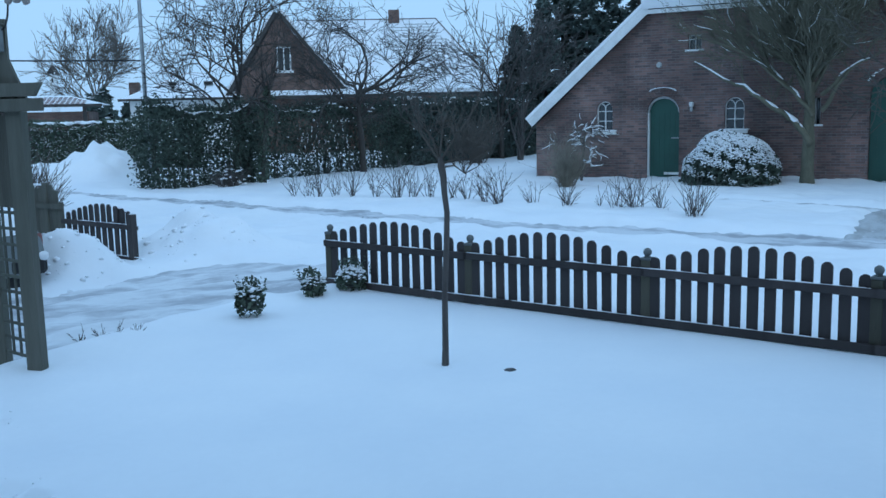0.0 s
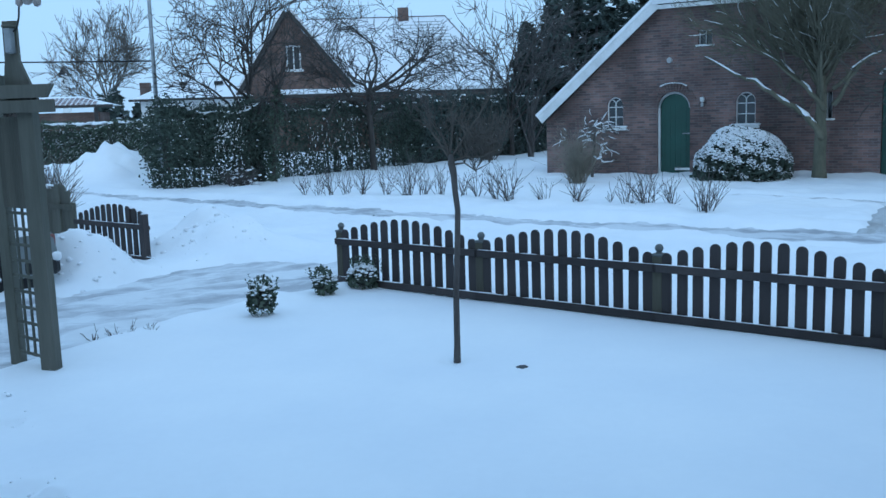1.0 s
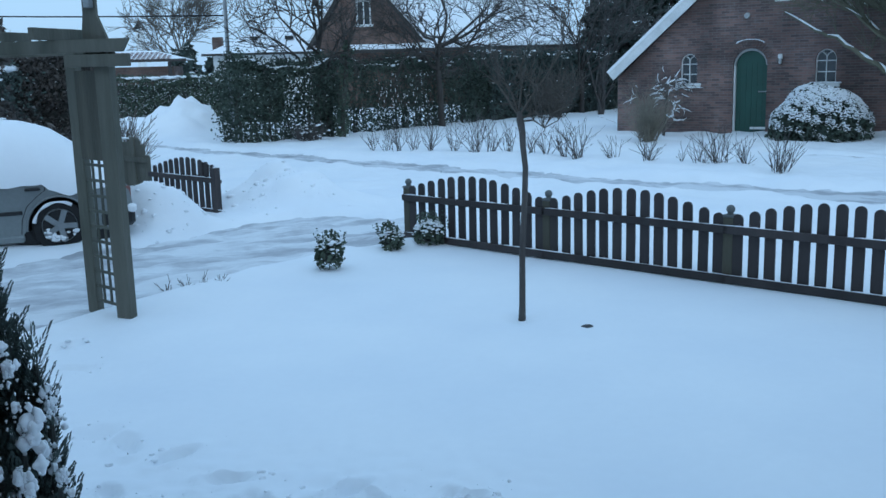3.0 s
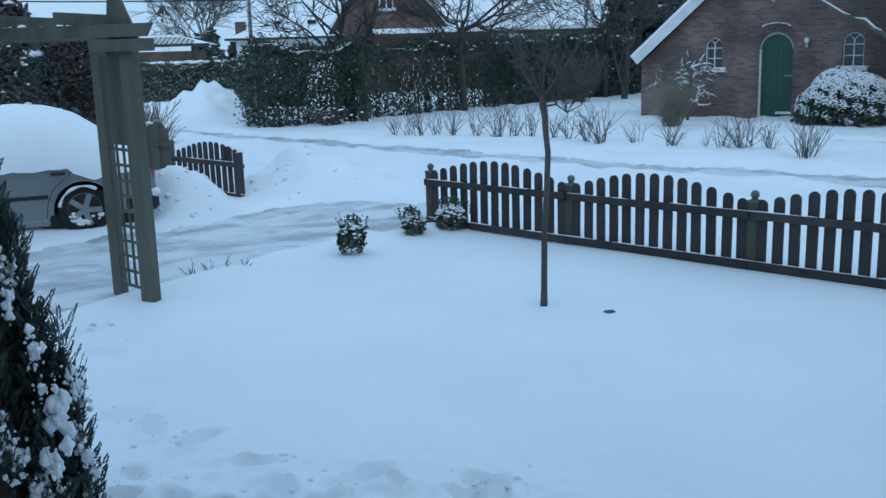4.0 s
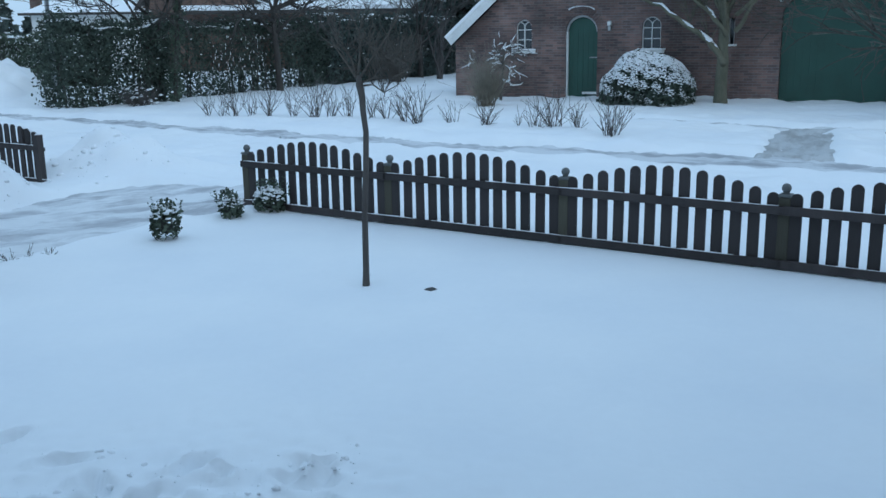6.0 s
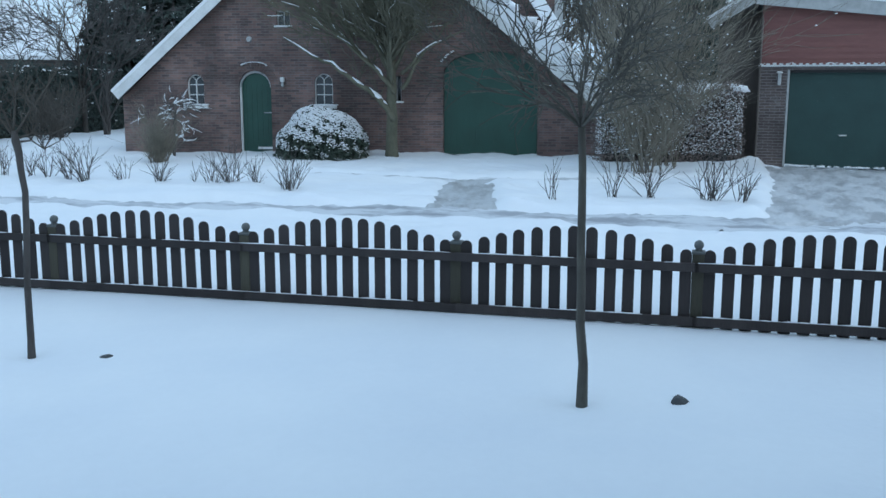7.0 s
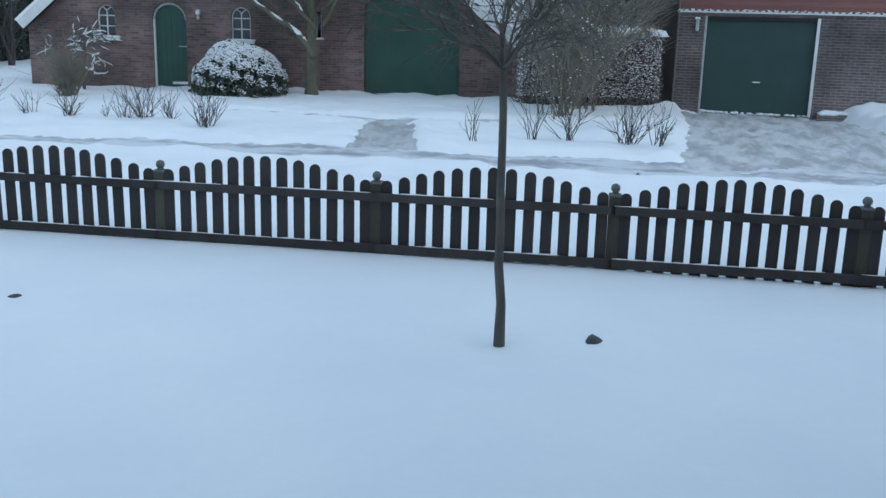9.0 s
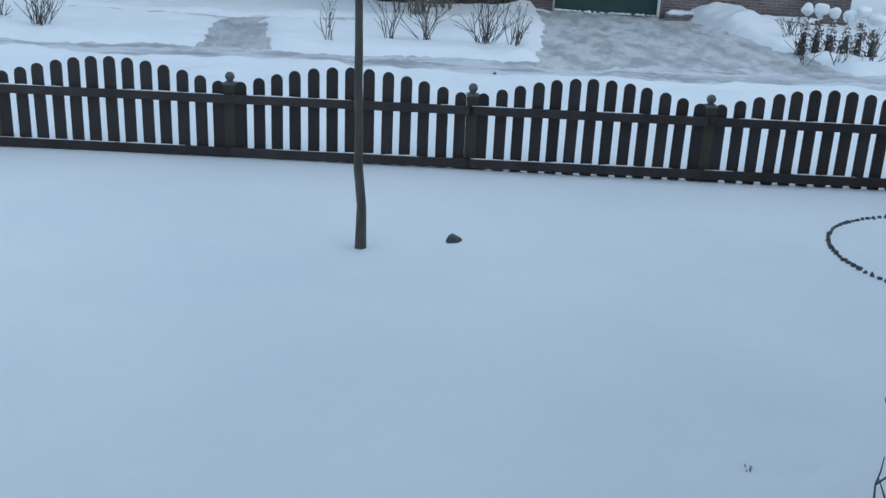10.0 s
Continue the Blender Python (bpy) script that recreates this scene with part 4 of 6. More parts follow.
def hedge(name, a, b, depth, height, n, leaf, label, mat, snow_n, snow_size, group="", ragged=0.12, side_snow=0.4, gaps=0.0):
    """A clipped hedge from a to b, on its own dark twigwork."""
    v = Vector((b[0] - a[0], b[1] - a[1], 0))
    t = empty(name, pose(a[0], a[1], 0, 0, 0, math.degrees(math.atan2(v.y, v.x))), label, "hedge", group)
    L = v.length
    bm = boxed((0.1, -depth / 2 + 0.12, 0.0), (L - 0.1, depth / 2 - 0.12, height - 0.15))
    if not gaps:
        part("core", bm, CORE, t)
    x = rng.uniform(0, L, n)
    side = rng.uniform(0, 1, n)
    y = np.where(side < 0.72, -depth / 2 + np.abs(rng.normal(0, ragged, n)) - ragged * 0.5, rng.uniform(-depth / 2, depth / 2, n))
    z = np.where(side < 0.72, rng.uniform(0, height, n), height + rng.normal(0, ragged * 0.6, n))
    end = rng.uniform(0, 1, n) < (0.24 if gaps else 0.08)
    x = np.where(end, np.where(rng.uniform(0, 1, n) < 0.5, rng.normal(0, ragged * 0.6, n), L + rng.normal(0, ragged * 0.6, n)), x)
    y = np.where(end, rng.uniform(-depth / 2, depth / 2, n), y)
    z = np.where(end, rng.uniform(0, height, n), z)
    y = y + 0.10 * np.sin(3.1 * x) * np.cos(2.7 * z)
    z = z * (1 + 0.05 * np.sin(2.3 * x + 1) + 0.03 * np.sin(5.1 * x))
    if gaps:
        # thin places between the stems
        y = y + np.abs(rng.normal(0, 0.22, n))
        thin = 0.5 + 0.5 * value_noise(x, z / 3.0, 0.16, 41) + 0.35 * value_noise(x, z, 0.35, 42)
        keep = (thin > gaps) | (z > 0.9 * height)
        x, y, z = x[keep], y[keep], z[keep]
        stems = []
        for _ in range(int(L * 9)):
            px, py = random.uniform(0.05, L - 0.05), random.uniform(-depth * 0.4, depth * 0.3)
            stems.append([(np.array([px + random.gauss(0, 0.03) * q, py + random.gauss(0, 0.03) * q, height * 0.24 * q]), 0.022 - 0.004 * q) for q in range(5)])
        part("stem_growth", tubes(stems, 4), BLACKBARK, t)
    part("foliage", leaves(np.stack([x, y, z], 1), leaf), mat, t)
    k = int(snow_n * side_snow)
    xs_ = rng.uniform(0, L, snow_n)
    xs, zs = xs_, (height + 0.02) * (1 + 0.05 * np.sin(2.3 * xs_ + 1) + 0.03 * np.sin(5.1 * xs_))
    ys = rng.uniform(-depth / 2, depth / 2, snow_n)
    zs[:k] = rng.uniform(0.25, height, k)
    ys[:k] = -depth / 2 - 0.03 + 0.10 * np.sin(3.1 * xs[:k]) * np.cos(2.7 * zs[:k])
    sz = rng.uniform(0.5, 1.4, snow_n) * snow_size
    sz[:k] *= 0.55
    part("snow", lumps(np.stack([xs, ys, zs], 1), sz, 0.45, 0.3), ROOFSNOW, t, "snow caught in the leaves", True)
    return t


def conifer(name, base, height, width, n, leaf, label, snow_n, mat=CONIFER, snow_size=0.12):
    """A dark conifer: tiers of drooping sprays on a trunk."""
    t = empty(name, pose(*base), label, "tree")
    part("trunk", tubes([[(np.array([0, 0, -0.1]), 0.03 * height), (np.array([0, 0, height * 0.95]), 0.01)]], 7), DARKBARK, t)
    nb = int(height * 16)
    fb, ab = rng.uniform(0.03, 0.99, nb) ** 0.85, rng.uniform(0, 2 * math.pi, nb)
    lb = width * (1 - fb) ** 0.6 * rng.uniform(0.55, 1.25, nb) + 0.08
    k = rng.integers(0, nb, n)
    u = rng.uniform(0.1, 1.0, n) ** 0.7
    r, side = lb[k] * u, rng.normal(0, 0.11, n) * (0.4 + lb[k])
    pts = np.stack([r * np.cos(ab[k]) - side * np.sin(ab[k]), r * np.sin(ab[k]) + side * np.cos(ab[k]), fb[k] * height + 0.2 * r - 0.34 * lb[k] * u ** 2 + rng.normal(0, 0.06, n)], 1)
    part("crown", leaves(pts, leaf, 0.3, 2.2), mat, t)
    k = rng.choice(n, snow_n)
    part("snow", lumps(pts[k] + [0, 0, leaf * 0.3], rng.uniform(0.4, 1.3, snow_n) * snow_size, 0.4, 0.3), ROOFSNOW, t, "snow on the sprays", True)
    return t


# young trees on the lawn
def pollard(base):
    """The slim tree with a kinked stem, a few long limbs and a tangle drooping to one side."""
    rnd = random.Random(3)
    t = empty("young_tree", pose(*base), "slender young tree with a kinked stem and pollarded head", "tree")
    stem = [(0.0, -0.1, 0.036), (0.006, 0.1, 0.029), (0.01, 0.5, 0.027), (0.032, 0.9, 0.026), (0.04, 1.12, 0.025), (0.024, 1.27, 0.026), (0.02, 1.38, 0.029), (0.005, 1.46, 0.033), (0.0, 1.53, 0.02)]
    part("trunk", tubes([[(np.array([x, 0.0, z]), r * 0.85) for x, z, r in stem]], 9), DARKBARK, t, smooth=True)
    limbs = ([(-0.05, 1.5), (-0.12, 1.62), (-0.2, 1.72), (-0.33, 1.83)], [(-0.05, 1.52), (-0.1, 1.66), (-0.2, 1.8), (-0.26, 1.92)], [(-0.045, 1.52), (-0.02, 1.68), (-0.03, 1.84), (0.02, 2.0)],
             [(-0.045, 1.5), (0.06, 1.66), (0.16, 1.8), (0.24, 1.94)], [(-0.04, 1.47), (0.05, 1.46), (0.13, 1.40), (0.25, 1.44)], [(-0.04, 1.48), (0.06, 1.50), (0.18, 1.52), (0.33, 1.56)])
    thick, fine = [], [[], [], []]
    for k, way in enumerate(limbs):
        y = rnd.uniform(-0.06, 0.1)
        pts = [np.array([x + 0.05 + rnd.gauss(0, 0.008), y * i / 3, z + rnd.gauss(0, 0.008)]) for i, (x, z) in enumerate(way)]
        thick.append([(p, 0.009 - 0.002 * i) for i, p in enumerate(pts)])
        for p in pts[1:]:
            for _ in range(6 if k > 3 else 3):
                branches(p, np.array([rnd.uniform(-0.6, 0.6), rnd.uniform(-0.6, 0.6), 1.0]), rnd.uniform(0.14, 0.3), 0.0032, 0, 2, fine, 0.16, 0.55, 0.04, (3, 2), rnd, 0.0016)
    part("branchwork", tubes(thick, 6), TWIG, t, "pale limbs from the pollarded head", True)
    part("crown", tubes([q for lv in fine for q in lv], 3), TWIG, t)


pollard((-0.06, 6.97, 0))
bare_tree("young_tree", (2.91, 4.63, 0), 0.030, 1.60, 10, 0.85, (5, 4, 3), "slender young tree with a wide bare crown in the lawn", 11, BARK, BARK, (-0.03, 0.03), 0.62, 0.17, 0.02, 0.0, 0.80, 0.25, 0.97, 0.33, 0.0026)
for b, s, lab in (((0.41, 6.69, 0.0), 0.030, "small dark stone poking out of the snow"), ((3.41, 4.36, 0.005), 0.042, "pointed grey stone poking out of the snow")):
    tagged(part("stone", lumps(np.array([b]), [s], 0.75, 0.35), STONE), lab, "stone")

# the old tree in front of the barn
old = bare_tree("old_tree", (8.02, 21.45, 0), 0.15, 2.3, 16, 2.35, (7, 8, 7), "broad old tree with mossy trunk and snow-lined boughs", 21, MOSSBARK, MOSSBARK, (0.0, 0.0), 0.45, 0.12, 0.085, 0.3, 0.78, 0.10, 0.5, 0.34, 0.004)
BOUGHS = ([(-0.08, 0.95, 0.085), (-0.45, 1.4, 0.07), (-0.95, 1.78, 0.055), (-1.6, 2.2, 0.04), (-2.2, 2.5, 0.028), (-2.9, 2.95, 0.014)],
          [(-0.1, 1.6, 0.06), (-0.6, 2.2, 0.045), (-1.1, 2.7, 0.033), (-1.6, 3.15, 0.024), (-2.0, 3.6, 0.014)],
          [(-0.1, 1.9, 0.06), (-0.4, 2.6, 0.045), (-0.8, 3.1, 0.033), (-1.0, 3.7, 0.02)],
          [(0.08, 1.6, 0.055), (0.4, 2.2, 0.042), (0.85, 2.75, 0.03), (1.3, 3.3, 0.018), (1.6, 3.8, 0.012)],
          [(0.1, 2.0, 0.05), (0.6, 2.55, 0.035), (1.2, 2.85, 0.024), (1.75, 3.05, 0.012)])
for k, path in enumerate(BOUGHS):
    rnd = random.Random(k + 5)
    p = []
    for (d0, z0, r0), (d1, z1, r1) in zip(path, path[1:]):
        for q in range(4):
            f = q / 4
            d, z, r = d0 + (d1 - d0) * f + rnd.gauss(0, 0.018), z0 + (z1 - z0) * f + rnd.gauss(0, 0.022), r0 + (r1 - r0) * f
            p.append((np.array([d * 0.866 + 0.1, -d * 0.5 - 0.2 + rnd.gauss(0, 0.02), z]), r))
    part("bough", tubes([p], 7), MOSSBARK, old, "long low bough", True)
    bits, q = [], 2
    while q < len(p) - 3:
        run = rnd.randint(3, 6)
        if rnd.random() < (0.9 if k < 2 else 0.45):
            bit = p[q:q + run]
            bits.append([(c + np.array([0, -0.015, r * 0.8]), max(r * 0.85, 0.02) * (0.3 if i in (0, len(bit) - 1) else rnd.uniform(0.7, 1.05))) for i, (c, r) in enumerate(bit)])
        q += run
    part("bough_snow", tubes([b for b in bits if len(b) > 2], 6), ROOFSNOW, old, "broken line of snow along the bough", True)
    p = p[::4]
    out = [[], [], []]
    for c, r in p[1:]:
        for _ in range(2):
            branches(c, np.array([rnd.uniform(-0.6, 0.6), rnd.uniform(0.0, 0.5), 1.0]), rnd.uniform(0.7, 1.3), 0.014, 0, 2, out, 0.12, 0.5, 0.06, (4, 4), rnd, 0.004)
    part("crown", tubes([q for lv in out for q in lv], 3), MOSSBARK, old)
round_bush("clipped_yew", (6.5, 22.1, 0.0), (1.16, 0.95, 1.27), 15000, 0.05, "rounded clipped evergreen bush capped with snow", YEW, 9500, 0.021)
stick_shrub("broom_shrub", (2.73, 22.1, 0), 120, 1.15, 0.75, "upright bare olive-brown shrub in snow", 31, LICHEN, "", 4, 0.007)
bare_tree("twisted_tree", (3.3, 23.9, 0), 0.035, 1.3, 11, 0.8, (5, 4), "small twisted tree with heavy snow on its branches", 33, DARKBARK, DARKBARK, (0.1, 0), 1.0, 0.38, 0.0, 1.3, 1.35, 0.04, 0.25, 0.5)

# rose bushes along the bed
for k, (x, y, n, h, w) in enumerate(((-3.5, 21.6, 8, 0.5, 0.3), (-2.88, 21.28, 12, 0.75, 0.45), (-2.11, 21.0, 12, 0.8, 0.45), (-1.13, 20.65, 18, 0.85, 0.5), (-0.4, 20.2, 10, 0.7, 0.4), (0.39, 19.53, 12, 0.7, 0.45), (0.97, 18.77, 18, 0.8, 0.45), (1.6, 18.3, 7, 0.5, 0.4), (2.19, 17.68, 14, 0.5, 0.4), (2.75, 17.4, 3, 0.5, 0.15), (3.31, 17.08, 18, 0.8, 0.6),
                                    (3.7, 16.7, 10, 0.6, 0.35), (4.03, 15.74, 24, 0.62, 0.5), (7.52, 12.95, 6, 0.7, 0.4), (8.5, 12.75, 8, 0.8, 0.3), (8.95, 12.4, 14, 0.75, 0.45), (9.6, 11.75, 22, 0.85, 0.6), (9.95, 11.5, 10, 0.7, 0.5), (13.3, 8.55, 5, 0.45, 0.3), (13.6, 8.15, 8, 0.58, 0.35), (14.0, 7.85, 9, 0.58, 0.4), (16.4, 10.9, 14, 0.6, 0.5), (-2.5, 21.15, 8, 0.6, 0.35), (-1.6, 20.85, 9, 0.65, 0.4), (-0.75, 20.4, 10, 0.7, 0.4), (0.05, 19.9, 8, 0.6, 0.35), (0.7, 19.1, 9, 0.7, 0.35), (-3.2, 21.4, 7, 0.5, 0.3), (3.0, 17.2, 9, 0.6, 0.4))):
    stick_shrub("rose_bush", (x, y, 0.03), int(n * 0.9), h * 0.95, w * 1.15, "bare thorny rose stems standing in the snow", 50 + k, DARKBARK, "rose bushes", 3, 0.008, thin=0.0036)
for k, (x, y, h) in enumerate(((14.26, 9.24, 0.70), (14.38, 9.07, 0.72), (14.5, 8.9, 0.68), (14.62, 8.7, 0.64), (14.72, 8.53, 0.73), (14.82, 8.35, 0.62))):
    b = round_bush("clipped_bush", (x, y, 0.0), (0.11, 0.11, h - 0.06), 130, 0.035, "small clipped bush with a round snow cap", BEECH, 10, 0.03, "snow-capped bushes")
    part("snow_cap", lumps(np.array([(0.0, 0.0, h + 0.02)]), [0.112], 0.85, 0.14, 3), ROOFSNOW, b, "round cap of snow", True)

# between barn and garage
stick_shrub("tall_shrub", (10.95, 15.5, 0), 26, 3.1, 1.9, "tall dense bare multi-stemmed shrub", 71, LICHEN, "", 9, 0.014, fine=5, thin=0.004, flecks=420)
stick_shrub("tall_shrub", (12.2, 16.6, 0), 20, 3.8, 1.7, "tall dense bare multi-stemmed shrub", 72, LICHEN, "", 9, 0.014, fine=5, thin=0.004, flecks=360)
hedge("beech_hedge", (11.9, 18.6), (14.55, 16.95), 0.8, 1.62, 12000, 0.04, "clipped brown beech hedge with a thick snow cap", BEECH, 5200, 0.027, "", 0.09, 0.85)
n = 110
cap = part("hedge_snow", lumps(np.array([(13.2 + 0.85 * a + 0.53 * b, 17.78 - 0.53 * a + 0.85 * b, 1.67) for a, b in zip(rng.uniform(-1.5, 1.5, n), rng.uniform(-0.28, 0.22, n))]), rng.uniform(0.16, 0.26, n), 0.5), ROOFSNOW, smooth=True)
tagged(cap, "thick snow lying along the hedge top", "snow")

# the long hedges across the road
hedge("holly_hedge", (-7.62, 24.5), (-5.5, 26.4), 1.0, 2.0, 17000, 0.05, "dark loose evergreen hedge flecked with snow", YEW, 260, 0.04, "hedges", 0.2, 0.25, 0.04)
hedge("long_hedge", (-5.5, 26.9), (-1.6, 32.2), 1.0, 2.0, 26000, 0.05, "dark evergreen hedge with snow between the stems", YEW, 220, 0.05, "hedges", 0.14, 0.15, 0.08)
hedge("long_hedge", (-1.6, 32.2), (4.0, 40.0), 1.0, 2.15, 24000, 0.06, "dark evergreen hedge with snow between the stems", CONIFER, 420, 0.07, "hedges", 0.16, 0.1)
low = hedge("low_hedge", (-20, 33.5), (-9.0, 34.8), 0.9, 1.66, 15000, 0.07, "low clipped hedge with snow along the top", LEAF, 4200, 0.03, "hedges", 0.1, 0.6)
n = 90
part("snow", lumps(np.column_stack([rng.uniform(4.5, 10.9, n), rng.uniform(-0.4, 0.3, n), rng.normal(1.74, 0.015, n)]), rng.uniform(0.10, 0.2, n), 0.3), ROOFSNOW, low, "snow line along the hedge top", True)
hedge("tall_hedge", (-10.4, 17.5), (-8.25, 18.5), 1.0, 2.35, 14000, 0.045, "tall dark brown hedge behind the car", BROWNLEAF, 160, 0.03, "hedges", 0.2, 0.6)
hedge("shrub_bank", (-14.5, 15.2), (-9.3, 17.0), 1.8, 1.9, 20000, 0.05, "dark evergreen shrubs loaded with snow", CONIFER, 620, 0.12, "hedges", 0.35, 0.4)
v = np.array([-1.6 + 5.5, 32.2 - 26.9])
v /= np.linalg.norm(v)
n = 130
along = rng.uniform(1.2, 3.6, n)
pts = np.stack([-5.5 + v[0] * along + v[1] * 0.54, 26.9 + v[1] * along - v[0] * 0.54, rng.uniform(0.15, 1.7, n)], 1)
sh = part("hedge_snow", lumps(pts, rng.uniform(0.005, 0.013, n), 3.6, 0.3), ROOFSNOW, smooth=True)
tagged(sh, "snow caught among the hedge stems", "snow")
conifer("drive_conifer", (-7.95, 13.1, 0), 3.0, 1.7, 12000, 0.05, "dark bushy conifer beside the drive with snow", 260, BROWNLEAF, 0.05)
stick_shrub("bare_shrub", (-7.45, 17.3, 0), 46, 1.0, 0.6, "grey bare shrub behind the plank fence", 81, TWIG, "", 6, 0.009, thin=0.0045)
stick_shrub("low_shrub", (-5.75, 24.9, 0), 60, 0.6, 1.3, "low tangled bare shrub under the hedge", 82, DARKBARK, "", 4, 0.008)
n = 60
lows = part("hedge_snow", lumps(np.column_stack([rng.normal(-5.75, 0.5, n), rng.normal(24.9, 0.3, n), rng.uniform(0.05, 0.5, n)]), rng.uniform(0.015, 0.05, n), 0.5), ROOFSNOW, smooth=True)
tagged(lows, "snow resting on the low tangled shrub", "snow")
stick_shrub("low_shrub", (1.0, 33.0, 0), 70, 1.6, 1.2, "low tangled bare shrub under the hedge", 83, TWIG, "", 5, 0.01)
bare_tree("birch_tree", (-5.45, 26.3, 0), 0.085, 2.3, 8, 3.4, (6, 5, 4), "tall bare tree with crooked fine branches", 91, BLACKBARK, BLACKBARK, (-0.25, 0.1), 0.7, 0.26, 0.04, 0.0, 0.8, 0.06, 0.6, 0.5, 0.007)
ivy = bare_tree("ivy_tree", (-5.0, 25.55, 0), 0.07, 2.3, 4, 1.3, (4, 3), "short leaning ivy-covered trunk", 92, BLACKBARK, BLACKBARK, (0.25, 0), 0.6, 0.15, 0.05, 0.0, 0.4)
n = 1500
h = rng.uniform(0.05, 2.6, n)
a = rng.uniform(0, 6.28, n)
r = np.abs(rng.normal(0.10, 0.05, n)) + 0.06 * np.sin(h * 4)
part("ivy", leaves(np.stack([0.25 * h / 2.4 + r * np.cos(a), r * np.sin(a), h], 1), 0.05), LEAF, ivy, "dark ivy leaves round the trunk")
bare_tree("apple_tree", (-2.62, 29.55, 0), 0.10, 2.4, 9, 2.6, (6, 5, 4), "crooked dark apple tree with a spreading bare crown", 93, BLACKBARK, BLACKBARK, (-0.1, 0), 0.75, 0.33, 0.03, 0.0, 1.0, 0.06, 0.7, 0.55, 0.007)
bare_tree("willow_tree", (2.0, 36.0, 0), 0.10, 1.6, 8, 3.6, (5, 5, 4), "tall arching bare tree", 94, BLACKBARK, DARKBARK, (0, 0), 0.55, 0.22, 0.03, 0.0, 0.55, 0.05, 0.6, 0.4, 0.010)
stick_shrub("trunk_clump", (2.6, 34.3, 0), 7, 2.4, 0.6, "clump of slim dark trunks behind the barn corner", 97, DARKBARK, "", 3, 0.05)
for k, (x, y, h, w) in enumerate(((3.0, 40.5, 5.2, 1.1), (3.9, 39, 6.2, 1.2), (4.9, 41, 7.4, 1.4), (5.7, 39.5, 6.6, 1.3), (6.8, 41, 8.4, 1.6), (8.3, 42, 9.0, 1.8))):
    conifer("conifer_tree", (x, y, 0), h, w, 8000, 0.13, "tall dark conifer streaked with snow", 260, CONIFER, 0.07)
bare_tree("lime_tree", (-22.5, 62.0, 0), 0.16, 3.0, 11, 4.2, (6, 5, 4), "distant bare round-headed tree", 95, BARK, TWIG, (0, 0), 0.55, 0.17, 0.045, 0.0, 0.7, 0.04, 0.7, 0.35, 0.014)
for k, (x, y, h) in enumerate(((-19.9, 56, 3.5), (-18.7, 57, 3.1), (-21.0, 57, 3.2))):
    conifer("thuja_tree", (x, y, 0), h, 1.1, 1500, 0.2, "rounded dark evergreen tree", 60)
# dark woods behind the garage
for k in range(26):
    x = 25.5 + 1.9 * (k % 13) + 2.5 * (k > 12) + random.uniform(-1, 1)
    y = 33 + 5 * (k > 12) - 1.5 * (k % 13) + random.uniform(-2, 2)
    conifer("wood_tree", (x, y, 0), random.uniform(9, 13), random.uniform(2.4, 3.2), 8000, 0.11, "tall dark tree at the edge of the wood", 60, CONIFER, 0.12)
for k, (x, y) in enumerate(((17.5, 31), (20.5, 30), (22.5, 33))):
    bare_tree("wood_edge_tree", (x, y, 0), 0.16, 3.0, 9, 4.2, (7, 6, 4), "tall bare tree at the edge of the wood", 180 + k, DARKBARK, TWIG, (0, 0), 0.5, 0.10, 0.05, 0.0, 0.6, 0.04, 0.4)

# ---- houses across the road ----
house = empty("house", pose(-7.9, 45.5, 0, 0, 0, 4), "brown brick house with a steep gable and snow-covered roofs", "house")
part("wall", holed([(-2.3, 0), (2.9, 0), (2.9, 3.1), (0.1, 6.45), (-2.05, 2.9), (-2.3, 2.85)], [[(-0.05, 3.9), (0.65, 3.9), (0.65, 5.0), (-0.05, 5.0)]], 0, 0.3), HOUSEBRICK, house, "brick gable")
part("wall", boxed((2.9, 1.2, 0), (10.6, 7, 2.6)), HOUSEBRICK, house)
w = part("window", boxed((-0.05, 0.15, 3.9), (0.65, 0.17, 5.0)), GLASS, house, "gable window")
bm = boxed((-0.06, 0.05, 3.9), (0.03, 0.14, 5.0))
box(bm, (0.57, 0.05, 3.9), (0.66, 0.14, 5.0))
box(bm, (0.03, 0.05, 4.92), (0.57, 0.14, 5.0))
box(bm, (0.27, 0.06, 3.9), (0.33, 0.14, 4.92))
part("window_frame", bm, WHITE, w)
part("window_sill", boxed((-0.15, -0.08, 3.78), (0.75, 0.1, 3.89)), WHITE, w, "sill with snow")
part("roof", slab((-2.35, 2.65), (0.1, 6.5), -0.25, 8, 0.16), DARKWOOD, house)
part("roof", slab((3.0, 2.95), (0.1, 6.5), -0.25, 8, 0.16), DARKWOOD, house)
part("roof_snow", slab((3.0, 2.95), (0.1, 6.5), -0.05, 8, 0.12, 0.162), ROOFSNOW, house)
part("roof_snow", slab((-2.35, 2.65), (0.1, 6.5), -0.05, 8, 0.12, 0.162), ROOFSNOW, house)
bm = bmesh.new()
q = [bm.verts.new(p) for p in ((0.6, 0.9, 2.75), (10.6, 0.9, 2.75), (7.7, 4.2, 6.55), (0.6, 4.2, 6.55), (10.6, 7.6, 2.75), (0.6, 7.6, 2.75))]
for f in ((0, 1, 2, 3), (1, 4, 2), (4, 5, 3, 2), (0, 3, 5), (0, 5, 4, 1)):
    bm.faces.new([q[i] for i in f])
bmesh.ops.recalc_face_normals(bm, faces=bm.faces)
part("main_roof", bm, ROOFSNOW, house, "broad snow-covered hipped roof")
